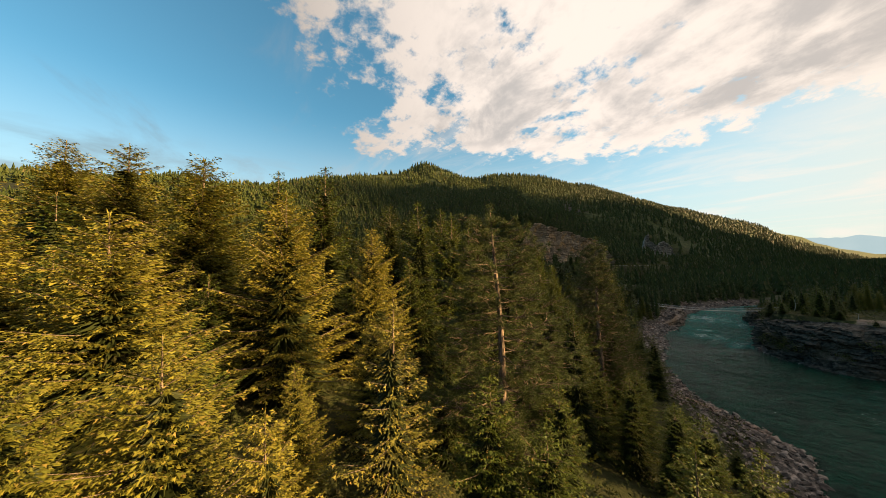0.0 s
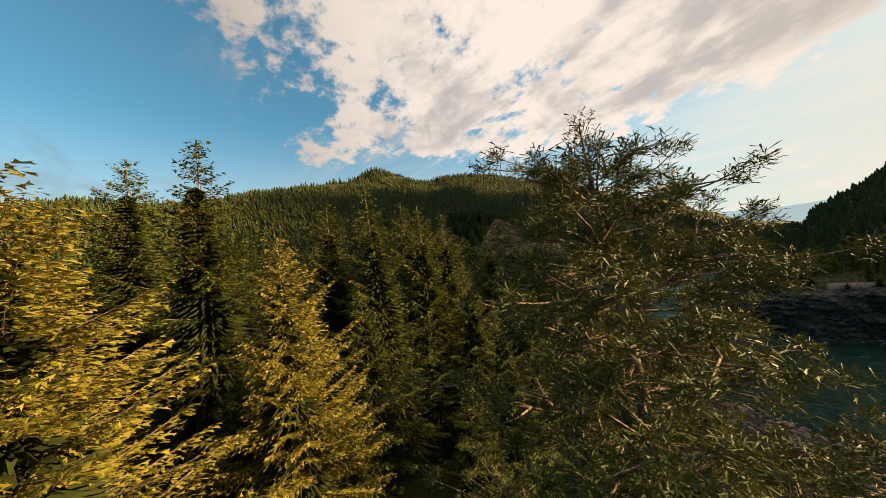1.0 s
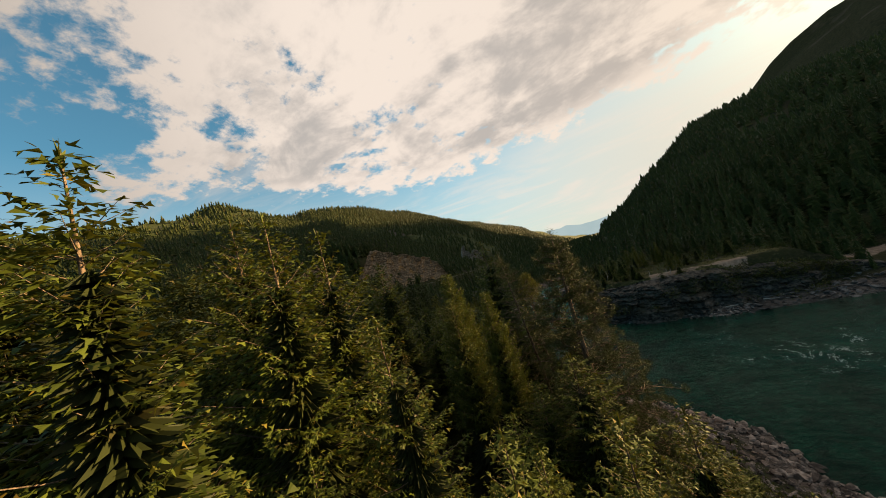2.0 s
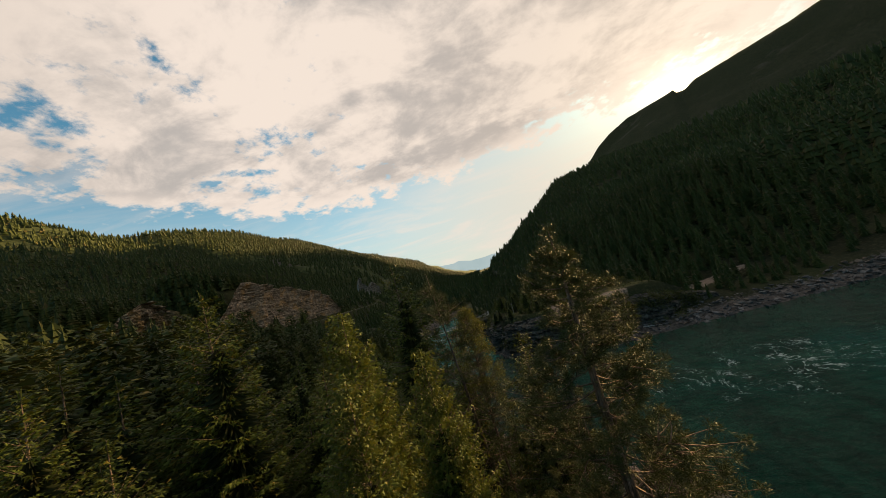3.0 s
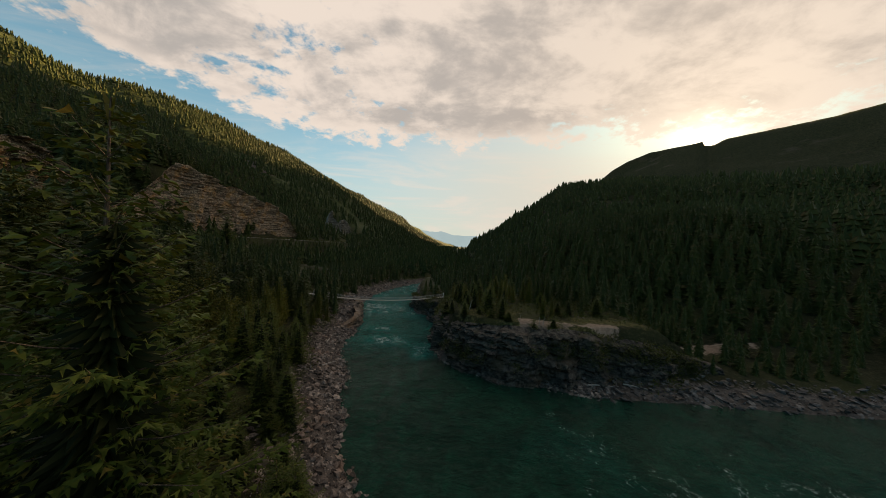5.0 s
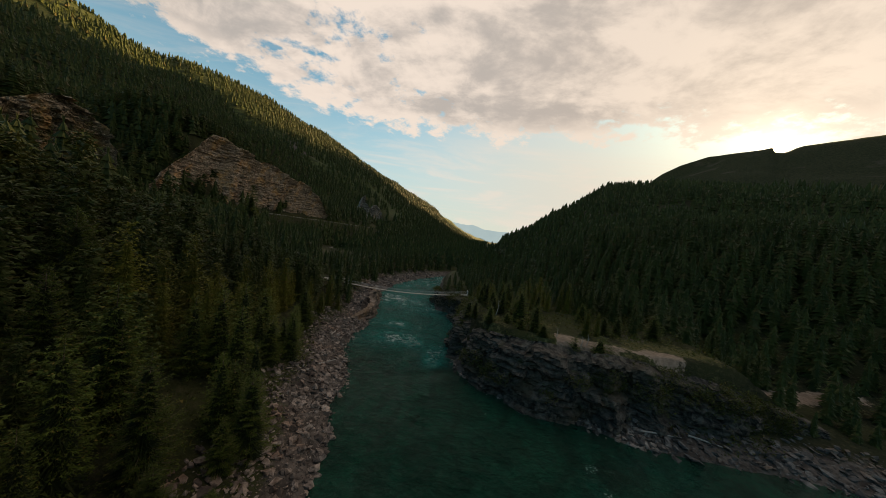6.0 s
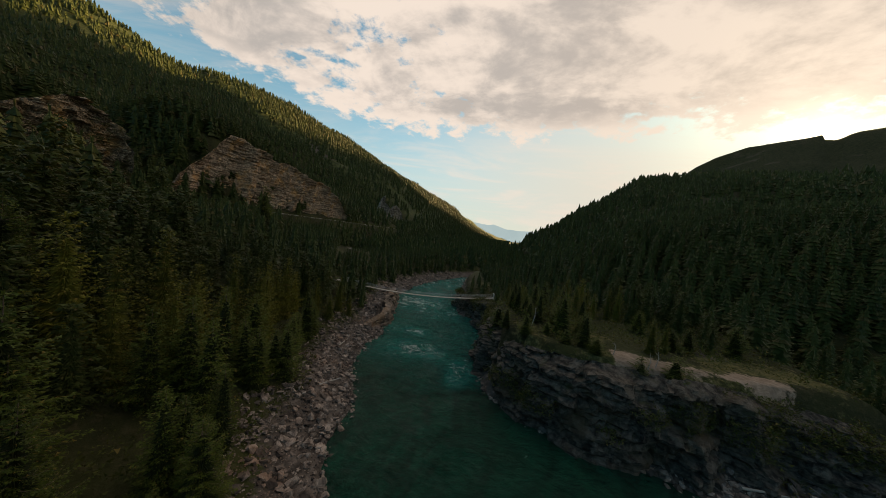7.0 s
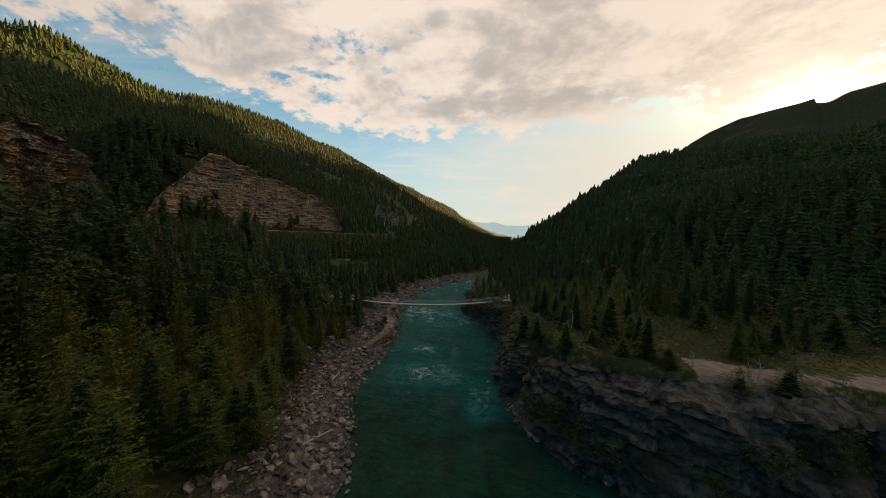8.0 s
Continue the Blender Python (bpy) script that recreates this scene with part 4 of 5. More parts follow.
TREE_LABEL = {"leafy": ("slender leafy tree with yellow-green rounded crown", "broadleaf tree"),
              "fir": ("dense green fir on the wooded bank", "fir tree"), "gold": ("tall yellow-green fir with broad layered boughs", "fir tree"),
              "bushy": ("dense young fir with fresh yellow-green shoots", "fir tree"), "thin": ("thin scraggly conifer with yellowed needles", "conifer"), "pine_a": ("tall ponderosa pine with bare reddish trunk", "pine tree"),
              "pine_b": ("broad ponderosa pine with crooked limbs over the river", "pine tree"), "snag": ("half-bare leaning pine with dead limbs", "pine tree"),
              "mid": ("green fir in the riverside forest", "fir tree")}


def plant(key, x, y, top=None, height=None, turn=None, girth=1.0, lean=0.0):
    wood, needles, size = KINDS[key]
    g = float(land(np.array([x]), np.array([y]))[0])
    h = height or top - g
    label, cat = TREE_LABEL.get(key, TREE_LABEL.get(key.split("_")[0]))
    tree = thing("tree", pose(x, y, g - 0.3, lean, 0, 0) @ pose(0, 0, 0, 0, 0, random.uniform(0, 360) if turn is None else turn), label, cat, "forest trees")
    k = (h + 0.3) / size
    wide = k ** 0.75 * girth * 1.12
    for name, me in (("trunk", wood), ("crown", needles)):
        ob = part(name, me, tree)
        ob.scale = (wide, wide, k)
    return tree


# trees that stand out along the wooded bank: kind, x, y, height of the top
MARKED = [
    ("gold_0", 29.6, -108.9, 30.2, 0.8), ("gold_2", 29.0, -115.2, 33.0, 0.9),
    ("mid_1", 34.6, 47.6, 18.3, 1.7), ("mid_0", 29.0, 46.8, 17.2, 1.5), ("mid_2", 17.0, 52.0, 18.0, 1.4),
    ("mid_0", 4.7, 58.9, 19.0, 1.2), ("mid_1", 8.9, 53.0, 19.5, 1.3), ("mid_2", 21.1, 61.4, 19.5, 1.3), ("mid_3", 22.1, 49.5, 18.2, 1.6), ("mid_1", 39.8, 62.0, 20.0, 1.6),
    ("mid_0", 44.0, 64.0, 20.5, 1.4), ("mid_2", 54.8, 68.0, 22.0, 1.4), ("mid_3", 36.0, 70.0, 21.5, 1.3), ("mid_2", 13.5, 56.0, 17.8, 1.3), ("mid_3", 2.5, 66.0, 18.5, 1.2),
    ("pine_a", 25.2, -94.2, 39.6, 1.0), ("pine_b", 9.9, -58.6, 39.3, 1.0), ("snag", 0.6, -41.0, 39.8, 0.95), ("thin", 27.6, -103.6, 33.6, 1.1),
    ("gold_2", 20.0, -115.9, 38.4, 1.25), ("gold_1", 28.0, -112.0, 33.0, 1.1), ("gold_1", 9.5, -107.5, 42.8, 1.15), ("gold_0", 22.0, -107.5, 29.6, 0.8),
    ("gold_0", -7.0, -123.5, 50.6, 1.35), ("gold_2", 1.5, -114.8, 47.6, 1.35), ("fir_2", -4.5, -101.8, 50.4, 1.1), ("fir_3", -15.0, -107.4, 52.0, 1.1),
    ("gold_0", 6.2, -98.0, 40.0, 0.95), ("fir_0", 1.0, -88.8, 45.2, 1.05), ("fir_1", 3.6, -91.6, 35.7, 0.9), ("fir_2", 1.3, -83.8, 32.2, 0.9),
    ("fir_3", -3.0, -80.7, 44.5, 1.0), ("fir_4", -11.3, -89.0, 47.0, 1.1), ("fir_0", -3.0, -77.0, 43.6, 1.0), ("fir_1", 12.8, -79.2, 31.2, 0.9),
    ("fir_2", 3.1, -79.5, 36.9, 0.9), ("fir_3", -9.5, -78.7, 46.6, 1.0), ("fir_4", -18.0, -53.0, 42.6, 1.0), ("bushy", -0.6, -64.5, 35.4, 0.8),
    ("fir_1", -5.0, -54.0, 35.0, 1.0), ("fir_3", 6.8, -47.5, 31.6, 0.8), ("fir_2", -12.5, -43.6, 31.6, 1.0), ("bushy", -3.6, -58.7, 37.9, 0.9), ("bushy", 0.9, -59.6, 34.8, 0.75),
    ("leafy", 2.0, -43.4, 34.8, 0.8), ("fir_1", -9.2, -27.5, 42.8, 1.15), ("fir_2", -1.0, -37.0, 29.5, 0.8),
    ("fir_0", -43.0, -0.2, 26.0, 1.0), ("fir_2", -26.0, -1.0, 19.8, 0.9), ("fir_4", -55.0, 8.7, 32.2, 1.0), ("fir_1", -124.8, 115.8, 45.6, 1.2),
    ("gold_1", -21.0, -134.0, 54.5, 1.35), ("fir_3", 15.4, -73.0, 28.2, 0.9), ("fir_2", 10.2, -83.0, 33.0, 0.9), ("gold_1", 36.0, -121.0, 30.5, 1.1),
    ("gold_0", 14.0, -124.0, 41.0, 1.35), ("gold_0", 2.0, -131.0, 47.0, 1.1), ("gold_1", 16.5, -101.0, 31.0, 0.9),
]
for key, x, y, top, girth in MARKED:
    plant(key, x, y, top, girth=girth, lean=13 if key == "snag" else 0)

# the camera's flight line; trees near it are kept low to fit the view
FLIGHT_LINE = [(60, -118), (42, -109), (20.8, -97.3), (6.7, -79.4), (5.5, -66.5), (8, -48.9), (8, -29), (1, 0)]


def allowed(x, y, d):
    """Where trees grow."""
    ok = d > np.where((x > 30) & (y > 0), 12.5, np.where((x > -14) & (y > 50), 4.5, np.where((x < -5) & (y > 18) & (y < 80), 10.5, 9.5)))
    ok &= ~((x > -204) & (x < -189) & (y > -400) & (y < 700))
    ok &= ~((x > -212) & (x < -205) & (y > 38) & (y < 330))
    ok &= ~((x > -268) & (x < -246) & (y > 500) & (y < 645))
    ok &= ~((np.abs(x + 152 - (y - 218) * 0.0) < 5) & (y > 205) & (y < 420))
    ok &= sand_at(x, y) < 0.25
    shelf = (x > -14) & (x < 70) & (y > 38) & (y < 74)
    ok &= ~((np.hypot(x + 63, y - 98) < 9) | ((x > -62) & (x < -36) & (y > 78) & (y < 112) & (d < 9)))
    ok &= ~shelf | (lattice(np.floor(x * 3), np.floor(y * 3), 7) < np.where((x < 25) & (y > 50), 0.85, 0.36))
    return ok


def stand(x0, x1, y0, y1, step, seed):
    rng = np.random.default_rng(seed)
    a, b = np.meshgrid(np.arange(x0, x1, step), np.arange(y0, y1, step))
    a = a.ravel() + rng.uniform(-0.48, 0.48, a.size) * step
    b = b.ravel() + rng.uniform(-0.48, 0.48, b.size) * step
    return a, b, rng


x, y, rng = stand(-180, 190, -210, 240, 5.3, 2)
d = from_shore(x, y)
spots = np.array([(m[1], m[2]) for m in MARKED])
clear_of = np.min(np.hypot(x[:, None] - spots[:, 0], y[:, None] - spots[:, 1]), 1) > 3.2
ok = allowed(x, y, d) & clear_of & (y > -185) & ~((x > 130) & (y < -20)) & (rng.random(x.size) < np.where((to_line(x, y, FLIGHT_LINE) < 48) & (y < 8), 0.60, 0.90))
x, y, d = x[ok], y[ok], d[ok]
g = land(x, y, d)
grow = np.clip(7 + 0.34 * d, 8, 25) * rng.uniform(0.62, 1.14, x.size)
grow = np.where((x > -16) & (y > 36), np.clip(6 + 0.16 * d, 6, 19) * rng.uniform(0.7, 1.15, x.size), grow)
lane = to_line(x, y, FLIGHT_LINE)
lid = np.interp(lane, [0, 6, 14, 26, 50], [26.5, 27.5, 30.5, 39.0, 44.0])
lid = np.where(x > 8, lid + 2.0, lid)
lid = np.where((lane > 50) & (y > -60), 400, lid)
lid = np.where(y > -30, np.minimum(lid, np.interp(lane, [0, 15, 30, 45, 60], [22, 24, 28, 60, 400])), lid)
river_side = (x > 10) & (y < 0)
lid = np.where(river_side, np.minimum(lid, 0.36 * d + 2.5 + 8 * ease(d, 16, 32) + rng.uniform(-1.5, 1.5, x.size)), lid)
low_side = ease(-x, 42, 60) * ease(y, 15, 45)
lid = lid + (np.minimum(lid, rng.uniform(23.5, 30.0, x.size) + 9 * ease(-x, 90, 120) * (1 - ease(y, 140, 180))) - lid) * low_side
hidden = (x < -45) & (x > -150) & (y > 0.62 * -x + 30) & (y < 330)
lid = np.where(hidden & (y > -1.42 * x + 2), np.minimum(lid, 32 + 0.165 * x + rng.uniform(-2, 1.5, x.size)), lid)
lid = np.where((x < -60) & (y > -1.02 * x) & (y < 330), np.minimum(lid, 30.5 + rng.uniform(-4, 0.5, x.size)), lid)
grow = np.minimum(grow, np.maximum(lid - g, 0))
ok = grow > 3.0
x, y, d, g, grow, lane = x[ok], y[ok], d[ok], g[ok], grow[ok], lane[ok]
reach = to_line(x, y, FLIGHT_LINE + [(-6, 50)])
order = np.argsort(reach)
NEAR = 244
for i in order[:NEAR]:
    key = "fir_%d" % random.randrange(5) if (lane[i] < 26 and grow[i] > 4) else "mid_%d" % random.randrange(4)
    if 10 < lane[i] < 24 and random.random() < 0.10:
        key = "thin"
    plant(key, float(x[i]), float(y[i]), height=float(grow[i]), girth=random.uniform(0.85, 1.15))


def forest(name, models, x, y, z, h, girth, label, rng, mat=WOODS):
    """One joined mesh of many trees."""
    verts, quads, tint, n = [], [], [], 0
    for i in range(len(x)):
        v, q, size = models[rng.integers(len(models))]
        a, k = rng.uniform(0, 6.283), h[i] / size
        w = k * girth[i]
        c, s = math.cos(a) * w, math.sin(a) * w
        verts.append(np.stack([v[:, 0] * c - v[:, 1] * s + x[i], v[:, 0] * s + v[:, 1] * c + y[i], v[:, 2] * k + z[i]], 1))
        quads.append(q + n)
        tint.append(np.full(len(v), rng.random()))
        n += len(v)
    me = mesh_of(name, np.concatenate(verts), np.concatenate(quads), mats=[mat], attrs={"tint": np.concatenate(tint)})
    return tagged(new(name, me), label, "forest", kind="stuff")


np.random.seed(9)
neat = [(*conifer(20, 3.4 + 0.3 * k, 14, 11, 9, 5, 0.18), 20) for k in range(6)]
low = [(*conifer(20, 3.6 + 0.3 * k, 5, 8), 20) for k in range(6)]
tiny = [(*conifer(20, 3.5 + 0.3 * k, 3, 8), 20) for k in range(5)]
rest = order[NEAR:]
beside, rest = rest[reach[rest] < 50], rest[reach[rest] >= 50]
close, off = rest[lane[rest] < 95], rest[lane[rest] >= 95]
full, fine = [], []
for k in range(8):
    made = fir(20, 4.4 + 0.35 * (k % 4), 19, 6, 0.95, 0.80, 0.07, 0.32, 0.05, False, 0.34) if k < 4 else fir(20, 4.6 + 0.35 * (k % 4), 21, 6, 0.55, 0.46, 0.07, 0.32, 0.05, False, 0.34)
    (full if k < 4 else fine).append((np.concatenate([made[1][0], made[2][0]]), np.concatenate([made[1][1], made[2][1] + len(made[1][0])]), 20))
# Light is put into the needles: lighter north of y 10, darker south.
for name, pick, needle, label in (("riverside_forest", y[beside] > 10, OLIVE, "olive green firs crowding down to the stony shore"), ("hillside_forest", y[beside] <= 10, WOODS, "dark firs on the slope above the river")):
    w = beside[pick]
    forest(name, fine if needle == OLIVE else full, x[w], y[w], g[w] - 0.3, grow[w], rng.uniform(0.85, 1.2, len(w)), label, rng, needle)
forest("bank_forest", full, x[close], y[close], g[close] - 0.3, grow[close], rng.uniform(0.85, 1.2, len(close)), "dense dark conifers on the river banks", rng)
forest("valley_forest", neat, x[off], y[off], g[off] - 0.3, grow[off], rng.uniform(0.85, 1.2, len(off)), "conifer forest on the valley floor", rng)


def far_stand(name, x0, x1, y0, y1, step, seed, models, label, tall, girth=1.0):
    x, y, rng = stand(x0, x1, y0, y1, step, seed)
    inner = (x > -180) & (x < 190) & (y > -210) & (y < 240)
    out = np.degrees(np.arctan2(x, y + 60))
    view = ((out > -125) & (out < 80)) & (np.hypot(x, y) < 4300)
    ok = ~inner & view & (rng.random(x.size) < 0.92)
    x, y = x[ok], y[ok]
    d = from_shore(x, y)
    ok = allowed(x, y, d)
    x, y, d = x[ok], y[ok], d[ok]
    z = land(x, y, d)
    mx, my = x - MEAN_EYE[0], y - MEAN_EYE[1]
    r = np.hypot(mx, my)
    seen = np.where(x < -60, (x > -985) | (np.hypot(x + 1090, y - 445) < 190), r < 745)
    keep = seen & (rough_noise(x, y, 90, 3, 77) > -0.52 + 0.2 * (z > 200)) & (z > 0.5)
    x, y, z = x[keep], y[keep], z[keep]
    h = tall * rng.uniform(0.6, 1.15, len(x))
    verge = (x > -190) & (x < -150) & (y > 100) & (y < 440)
    h = np.where(verge, np.minimum(h, np.interp(y, [100, 150, 190], [43, 38, 31]) + rng.uniform(-2, 2, len(x)) - z), h)
    tall_enough = h > 1.6
    x, y, z, h = x[tall_enough], y[tall_enough], z[tall_enough], h[tall_enough]
    forest(name, models, x, y, z - 0.4, h, girth * rng.uniform(0.9, 1.25, len(x)), label, rng)


far_stand("cliff_top_forest", -330, -181, 20, 345, 5.6, 16, neat, "tall conifers round the road cut and the crag", 20, 1.2)
far_stand("slope_forest", -620, 420, -330, 640, 7.4, 12, low, "dark conifer forest on the lower mountain slopes", 16, 1.3)
far_stand("west_mountain_forest", -1500, -620, -500, 2300, 11, 13, tiny, "conifer forest covering the western mountain", 17, 1.4)
far_stand("north_slope_forest", -620, 420, 640, 2300, 12, 14, tiny, "conifer forest along the far valley", 18, 1.3)
far_stand("east_spur_forest", 420, 760, 60, 760, 9.5, 15, tiny, "conifer forest on the shaded eastern spur", 22, 1.4)


# ---- undergrowth ----
def bush(height, radius, leaves, size):
    c = np.random.normal(0, 1, (leaves, 3))
    c /= np.linalg.norm(c, axis=1, keepdims=True)
    c *= np.random.uniform(0.35, 1.0, (leaves, 1)) ** 0.6
    base = c * np.array([radius, radius, height * 0.5]) + np.array([0, 0, height * 0.5])
    return kites(base, c + np.random.normal(0, 0.6, (leaves, 3)) + np.array([0, 0, 0.3]), size * np.random.uniform(0.6, 1.3, leaves), size * np.random.uniform(0.2, 0.35, leaves))


np.random.seed(21)
SHRUB = needles_material("shrub_leaves", (0.030, 0.042, 0.010), (0.090, 0.095, 0.022), (0.16, 0.11, 0.03))
shrubs = [(v, np.arange(len(v)).reshape(-1, 4), 2.0) for v in (bush(2.0, 1.4, 38, 0.50) for _ in range(5))]
bx, by, rng = stand(-70, 150, -135, 130, 2.7, 31)
bd = from_shore(bx, by)
shelf = (bx > -14) & (bx < 75) & (by > 38)
near = to_line(bx, by, FLIGHT_LINE + [(-10, 40), (-20, 80)]) < 80
ok = (bd > np.where(shelf, 3.5, np.where((bx < -5) & (by > 16), 9.5, 7.5))) & near & (sand_at(bx, by) < 0.3) & (rng.random(bx.size) < np.where(shelf, 0.9, 0.8))
bx, by, bd = bx[ok], by[ok], bd[ok]
forest("undergrowth", shrubs, bx, by, land(bx, by, bd) - 0.15, rng.uniform(0.7, 2.9, len(bx)), rng.uniform(0.8, 1.4, len(bx)), "low leafy shrubs between the trees", rng, SHRUB)


def ledge_growth(name, face, count, lo, hi, seed, label, size=(0.5, 1.5)):
    """Shrubs that root on the ledges of a rock face."""
    pts, v = face
    rng = np.random.default_rng(seed)
    row, col = np.nonzero((v > lo) & (v < hi))
    patch = rough_noise(pts[row, col, 0] + pts[row, col, 1], pts[row, col, 2] * 2, 9, 3, seed) > 0.02
    row, col = row[patch], col[patch]
    pick = rng.choice(len(row), count, replace=False)
    p = pts[row[pick], col[pick]]
    forest(name, shrubs, p[:, 0], p[:, 1], p[:, 2] - 0.35, rng.uniform(*size, count), rng.uniform(0.8, 1.5, count), label, rng, SHRUB)


ledge_growth("gorge_growth", GORGE, 1100, 0.30, 0.995, 3, "low shrubs rooted on the ledges of the rock wall", (0.7, 2.2))
ledge_growth("crag_growth", CRAG_FACE, 260, 0.05, 0.99, 4, "scrub and small firs on the crag", (1.4, 4.0))
ledge_growth("cut_growth", CUT_FACE, 90, 0.65, 0.99, 5, "tufts of scrub on the road cut", (0.8, 2.2))


vx, vy, rng = stand(-192, -158, 60, 430, 2.7, 33)
ok = (rng.random(vx.size) < 0.8) & (np.abs(vx - ROAD_X) > 5.6)
vx, vy = vx[ok], vy[ok]
forest("verge_scrub", shrubs, vx, vy, land(vx, vy) - 0.15, rng.uniform(1.2, 3.6, len(vx)), rng.uniform(0.9, 1.4, len(vx)), "scrub on the bank below the road", rng, SHRUB)


# ---- stones on the shores ----
def stone_mesh(name, flat, seed, mat):
    rng = np.random.default_rng(seed)
    bm = bmesh.new()
    for p in rng.normal(0, 1, (13, 3)):
        p = np.sign(p) * (np.abs(p) / np.linalg.norm(p)) ** 0.75 * rng.uniform(0.65, 1.05)
        bm.verts.new((p[0] * 0.58, p[1] * 0.44, p[2] * 0.36 * flat))
    bmesh.ops.convex_hull(bm, input=bm.verts)
    loose = [v for v in bm.verts if not v.link_faces]
    bmesh.ops.delete(bm, geom=loose, context="VERTS")
    bmesh.ops.triangulate(bm, faces=bm.faces)
    me = bpy.data.meshes.new(name)
    bm.to_mesh(me)
    bm.free()
    me.materials.append(mat)
    return me


PALE_STONES = [stone_mesh("stone", 0.40 + 0.10 * k, 40 + k, STONE) for k in range(9)]
DARK_STONES = [stone_mesh("stone", 0.25 + 0.08 * k, 60 + k, SLATE) for k in range(9)]


def lay_stones(name, x0, x1, y0, y1, step, lo, hi, reach, seed, label, own, middle, kinds, top=4.6):
    """Angular stones over a stretch of shore; those nearest the middle are parts of their own, the rest one mesh."""
    x, y, rng = stand(x0, x1, y0, y1, step, seed)
    d = from_shore(x, y)
    ok = (d > -2.2) & (d < reach) & (rng.random(x.size) < np.interp(d, [-2.2, 0, reach * 0.6, reach], [0.25, 0.9, 0.9, 0.3]))
    ok &= land(x, y, d) < top
    x, y, d = x[ok], y[ok], d[ok]
    size = lo + (hi - lo) * rng.random(len(x)) ** 4.5
    z = land(x, y, d) + size * 0.10
    order = np.argsort(np.hypot(x - middle[0], y - middle[1]) - 14 * size)
    shoal = thing(name, pose(0, 0, 0), label, "stones")
    verts, tris, n = [], [], 0
    arrays = []
    for me in kinds:
        co = np.array([v.co for v in me.vertices])
        arrays.append((co, np.array([p.vertices[:] for p in me.polygons])))
    for rank, i in enumerate(order):
        k = int(rng.integers(len(kinds)))
        m = pose(float(x[i]), float(y[i]), float(z[i]), rng.uniform(-25, 25), rng.uniform(-25, 25), rng.uniform(0, 360)) @ Matrix.Scale(float(size[i]), 4)
        if rank < own:
            part("stone", kinds[k], shoal, at=m)
        else:
            co, tr = arrays[k]
            mm = np.array(m)
            verts.append(co @ mm[:3, :3].T + mm[:3, 3])
            tris.append(tr + n)
            n += len(co)
    if not verts:
        return
    rest = part("scree", mesh_of("scree", np.concatenate(verts), tris=np.concatenate(tris), mats=[kinds[0].materials[0]]), shoal)
    tagged(rest, "many small angular stones", kind="stuff")


lay_stones("stony_shore", -60, 48, -60, 84, 0.50, 0.22, 1.8, 15.5, 51, "pinkish grey angular stones along the west shore", 300, (-26, 36), PALE_STONES, 6.5)
lay_stones("rock_bar", 18, 190, 30, 62, 0.85, 0.45, 2.8, 11.0, 52, "dark grey broken slabs along the east shore", 260, (45, 41), DARK_STONES)
lay_stones("boulder_shore", -66, -20, 84, 225, 1.0, 0.4, 2.4, 18.0, 53, "boulders along the narrow channel", 110, (-44, 96), PALE_STONES, 8.5)


# ---- suspension footbridge ----
def box(bm, size, m):
    got = bmesh.ops.create_cube(bm, size=1.0, matrix=m @ Matrix.Diagonal((*size, 1)))
    return got["verts"]


def from_bm(name, bm, mat):
    me = bpy.data.meshes.new(name)
    bm.to_mesh(me)
    bm.free()
    me.materials.append(mat)
    return me


def cable(name, pts, radius, mat, sides=6):
    pts = np.asarray(pts, float)
    d = np.gradient(pts, axis=0)
    d /= np.linalg.norm(d, axis=1, keepdims=True)
    a = np.cross(d, (0, 0, 1.0))
    a /= np.linalg.norm(a, axis=1, keepdims=True)
    b = np.cross(a, d)
    ang = np.arange(sides) * 2 * math.pi / sides
    v = np.stack([pts + radius * (math.cos(t) * a + math.sin(t) * b) for t in ang], 1).reshape(-1, 3)
    q = [(sides * k + s, sides * k + (s + 1) % sides, sides * (k + 1) + (s + 1) % sides, sides * (k + 1) + s) for k in range(len(pts) - 1) for s in range(sides)]
    return mesh_of(name, v, q, mats=[mat], smooth=True)


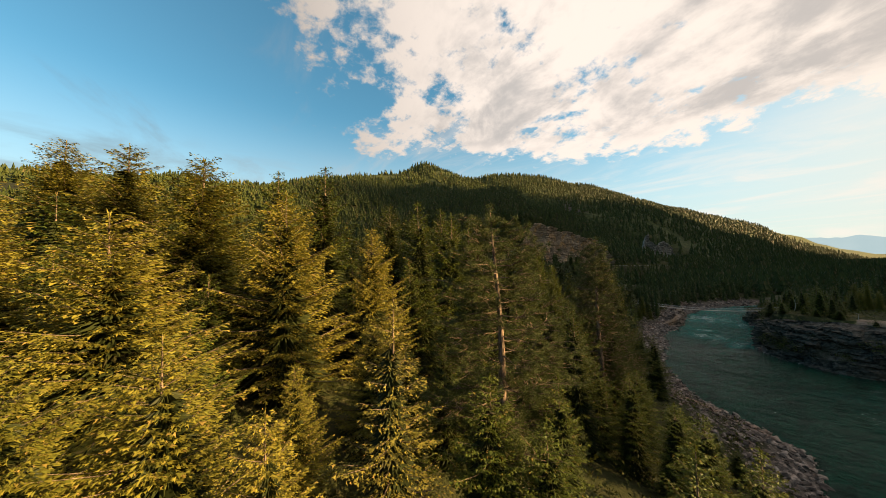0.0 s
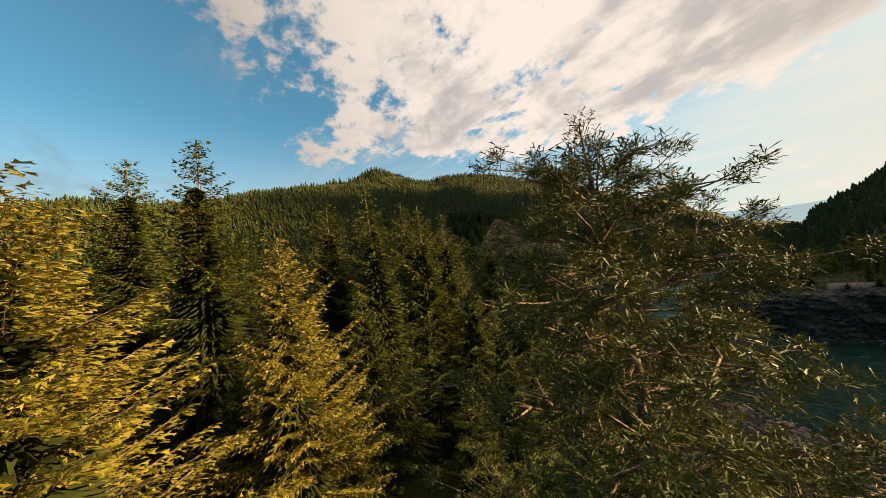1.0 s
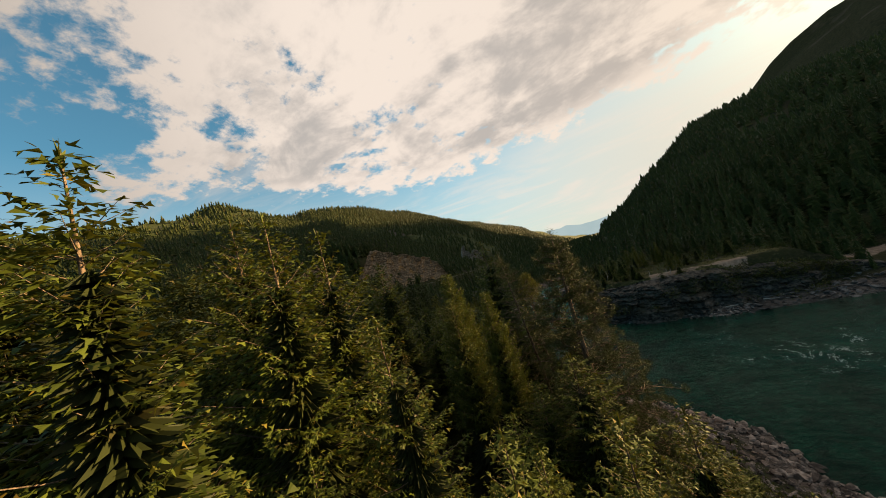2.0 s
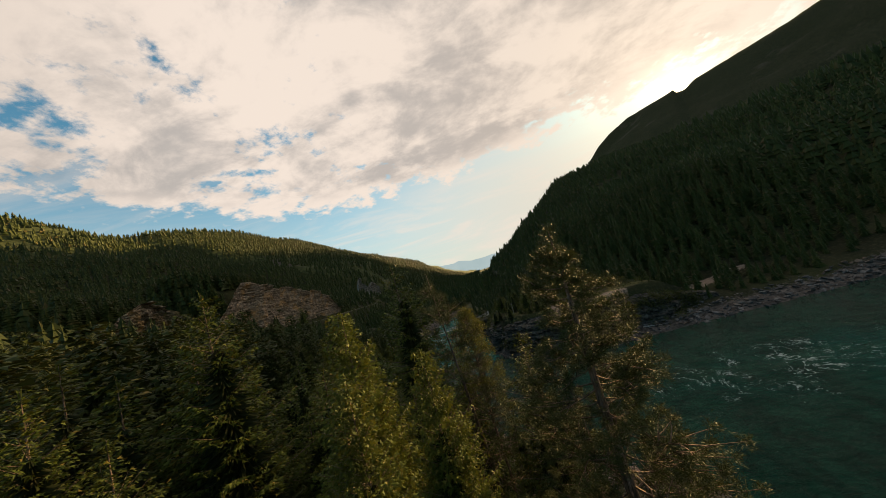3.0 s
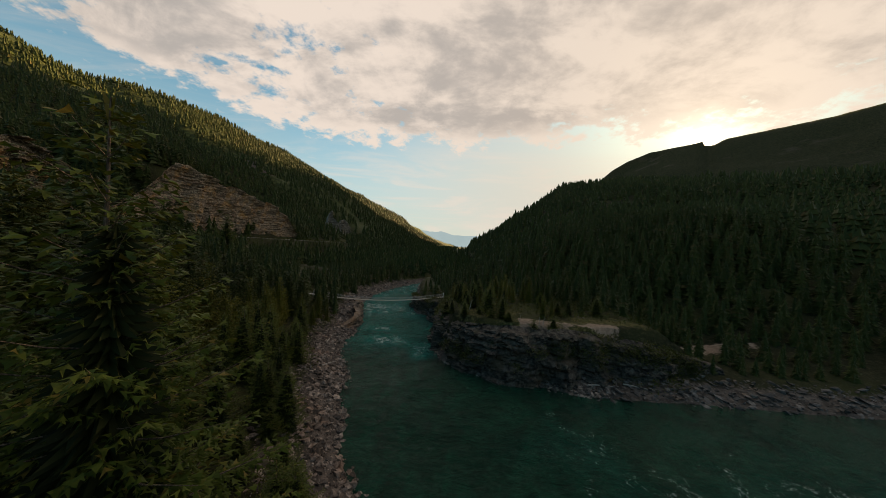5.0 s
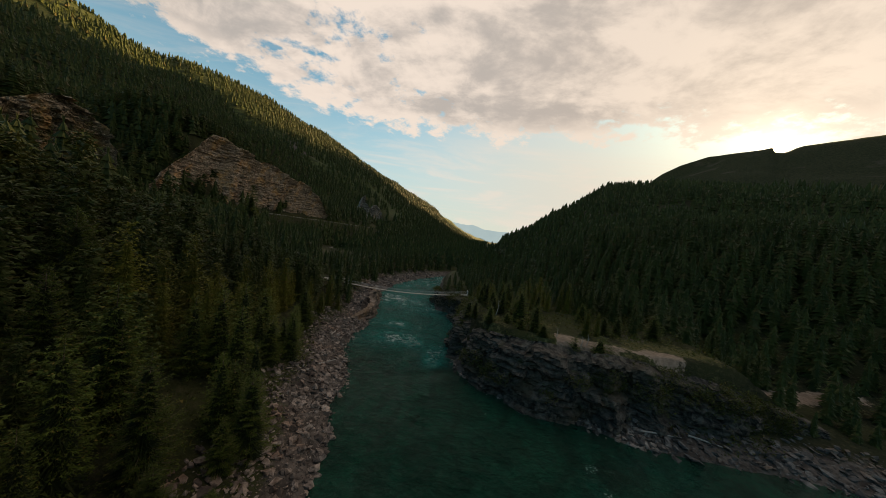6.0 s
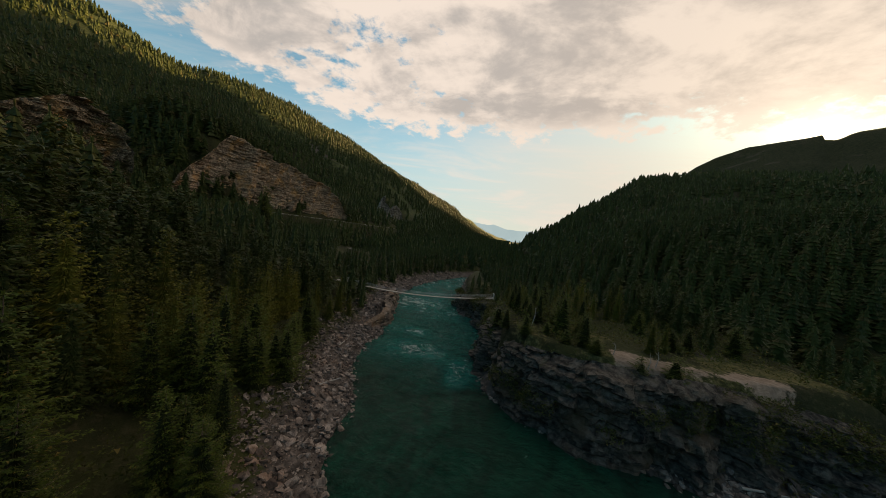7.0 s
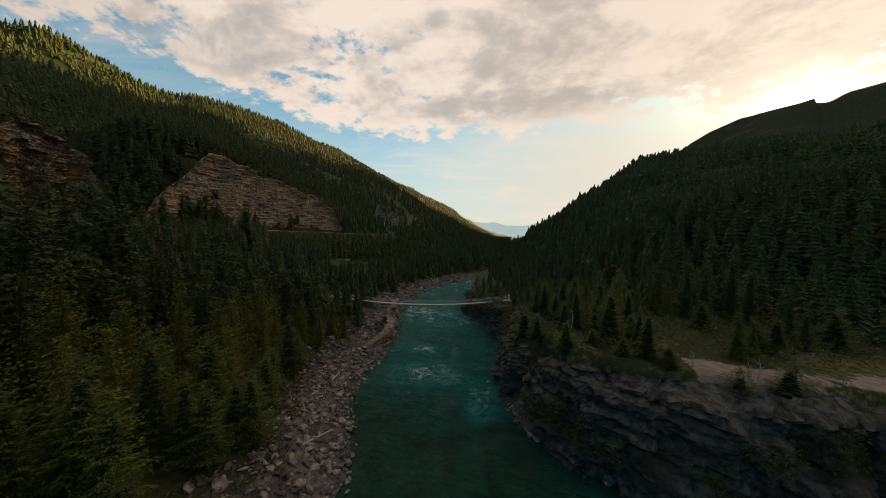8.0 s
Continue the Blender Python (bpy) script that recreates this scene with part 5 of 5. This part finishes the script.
def build_bridge():
    a, b = np.array([-63.0, 98.3, 8.7]), np.array([-2.4, 113.0, 9.6])
    bridge = thing("footbridge", pose(0, 0, 0), "long sagging suspension footbridge with pale timber deck", "bridge")
    along = (b - a) / np.linalg.norm((b - a)[:2])
    side = np.array([-along[1], along[0], 0])
    t = np.linspace(0, 1, 41)
    deck = a + (b - a) * t[:, None]
    deck[:, 2] -= 2.3 * 4 * t * (1 - t)
    turn = math.degrees(math.atan2(along[1], along[0]))
    bm = bmesh.new()
    for k in range(130):
        u = (k + 0.5) / 130
        p = a + (b - a) * u
        p[2] -= 2.3 * 4 * u * (1 - u)
        box(bm, (0.44, 1.6, 0.07), pose(*p, 0, 0, turn))
    part("deck", from_bm("deck", bm, TIMBER), bridge, "weathered timber planks")
    for s in (-1, 1):
        part("stringer", cable("stringer", deck + side * s * 0.62 - (0, 0, 0.10), 0.07, STEEL), bridge)
        rail = deck + side * s * 0.78 + np.array([0, 0, 1.15])
        part("handrail", cable("handrail", rail, 0.016, STEEL), bridge)
        mesh = deck + side * s * 0.78 + np.array([0, 0, 0.6])
        part("side_cable", cable("side_cable", mesh, 0.02, STEEL), bridge)
        main = deck + side * s * 0.85 + np.array([0, 0, 1.2])
        main[:, 2] += 0.35 * (2 * t - 1) ** 2
        part("main_cable", cable("main_cable", main, 0.028, STEEL), bridge)
        for k in range(1, 40):
            part("hanger", cable("hanger", np.stack([deck[k] + side * s * 0.78, main[k] + 1e-3 * along]), 0.007, STEEL, 4), bridge)
    for end, way in ((a, -1), (b, 1)):
        tower = part("tower", None, bridge)
        tower.matrix_basis = pose(*end, 0, 0, turn)
        for s in (-1, 1):
            bm = bmesh.new()
            box(bm, (0.22, 0.22, 3.2), pose(0.3 * way, s * 0.95, 0.35))
            bmesh.ops.bevel(bm, geom=bm.edges[:], offset=0.03, segments=1)
            part("post", from_bm("post", bm, STEEL), tower)
        bm = bmesh.new()
        box(bm, (0.24, 2.3, 0.24), pose(0.3 * way, 0, 1.8))
        part("crossbeam", from_bm("crossbeam", bm, STEEL), tower)
        bm = bmesh.new()
        box(bm, (3.2, 3.0, 3.2), pose(1.6 * way, 0, -1.55))
        bmesh.ops.bevel(bm, geom=bm.edges[:], offset=0.12, segments=1)
        part("abutment", from_bm("abutment", bm, CONCRETE), tower)


build_bridge()


# ---- road and railway at the mountain's foot ----
def ribbon(name, x, half, y0, y1, height, thick, mat, label, category, kind="structure", step=6.0):
    ys = np.arange(y0, y1, step)
    z = height(ys)
    v, q = [], []
    for k, (y, h) in enumerate(zip(ys, z)):
        v += [(x - half - 0.3, y, h - thick), (x - half, y, h), (x, y, h + 0.05), (x + half, y, h), (x + half + 0.3, y, h - thick)]
        if k:
            i, j = 5 * (k - 1), 5 * k
            q += [(i + s, i + s + 1, j + s + 1, j + s) for s in range(4)]
    return tagged(new(name, mesh_of(name, v, np.array(q), mats=[mat])), label, category, kind=kind)


ribbon("road", ROAD_X, 4.2, -350, 860, lambda y: road_height(y) + 0.35, 0.8, ASPHALT, "grey two-lane mountain road on a bench", "road")
ribbon("rail_bed", RAIL_X, 2.4, 200, 860, lambda y: RAIL_Z + 0.5 + 0 * y, 0.9, BALLAST, "pale ballast bed of a railway line", "railway")
for s in (-0.72, 0.72):
    ys = np.arange(200, 860, 12.0)
    tagged(new("rail", cable("rail", np.stack([0 * ys + RAIL_X + s, ys, 0 * ys + RAIL_Z + 0.62], 1), 0.07, RUSTY, 4)), "rusty steel rail on the ballast bed", "rail", "railway rails")

guard = thing("guardrail", pose(0, 0, 0), "galvanised steel guardrail beside the road", "guardrail")
ys = np.arange(60, 460, 4.0)
beam_v, beam_q = [], []
profile = [(0.0, 0.45), (0.06, 0.52), (0.0, 0.60), (0.06, 0.68), (0.0, 0.76)]
for k, y in enumerate(ys):
    beam_v += [(ROAD_X + 4.9 + px, y, road_height(y) + 0.3 + pz) for px, pz in profile]
    if k:
        i, j = 5 * (k - 1), 5 * k
        beam_q += [(i + s, i + s + 1, j + s + 1, j + s) for s in range(4)]
part("beam", mesh_of("beam", beam_v, np.array(beam_q), mats=[STEEL]), guard)
bm = bmesh.new()
box(bm, (0.14, 0.16, 1.3), pose(0, 0, 0.2))
post_mesh = from_bm("post", bm, TIMBER)
for y in ys[::1]:
    part("post", post_mesh, guard, at=pose(ROAD_X + 5.05, float(y), float(road_height(y)) + 0.3))


# ---- dead trunks on the shelf and driftwood on the bar ----
random.seed(8)
for x0, y0, h in ((30.6, 48.2, 2.6), (31.9, 48.6, 2.9), (25.4, 50.5, 2.2), (10.5, 60.0, 4.5)):
    g0 = float(land(np.array([x0]), np.array([y0]))[0])
    dead = thing("dead_tree", pose(x0, y0, g0 - 0.1), "small bleached dead tree trunk on the rocky shelf", "dead tree", "dead trunks")
    zs = np.linspace(0, h, 7)
    bend = np.stack([0.10 * h * np.sin(zs * 0.9 / h * 3), 0.05 * zs, zs], 1)
    v, q = limb(bend, 0.11 * (1 - 0.85 * zs / h), 6)
    part("trunk", mesh_of("trunk", v, q, mats=[DEADWOOD], smooth=True), dead)
    for b in range(5):
        z0 = h * random.uniform(0.35, 0.95)
        a0, r0 = random.uniform(0, 6.283), random.uniform(0.3, 0.9)
        at = np.array([np.interp(z0, zs, bend[:, k]) for k in range(3)])
        v, q = tube(np.stack([at, at + (0.5 * r0 * math.cos(a0), 0.5 * r0 * math.sin(a0), 0.1), at + (r0 * math.cos(a0), r0 * math.sin(a0), 0.35)]), [0.03, 0.02, 0.008])
        part("branch", mesh_of("branch", v, q, mats=[DEADWOOD]), dead)
for x0, y0, turn, long in ((47.0, 42.2, 12, 9.0), (56.0, 43.5, -8, 6.0), (-27.5, 39.0, 70, 5.0), (-36.0, 57.0, 100, 6.0)):
    g0 = float(land(np.array([x0]), np.array([y0]))[0])
    s0 = np.linspace(-0.5, 0.5, 7) * long
    v, q = limb(np.stack([0.04 * np.sin(s0), 0.05 * np.cos(s0 * 0.8), s0], 1), np.linspace(0.22, 0.10, 7), 7)
    v = np.stack([v[:, 2], v[:, 1], -v[:, 0]], 1)
    log = new("driftwood_log", mesh_of("driftwood_log", v, q, mats=[DEADWOOD], smooth=True))
    log.matrix_world = pose(x0, y0, g0 + 0.32, 0, 3, turn)
    tagged(log, "bleached driftwood log lying on the shore stones", "log", "driftwood")
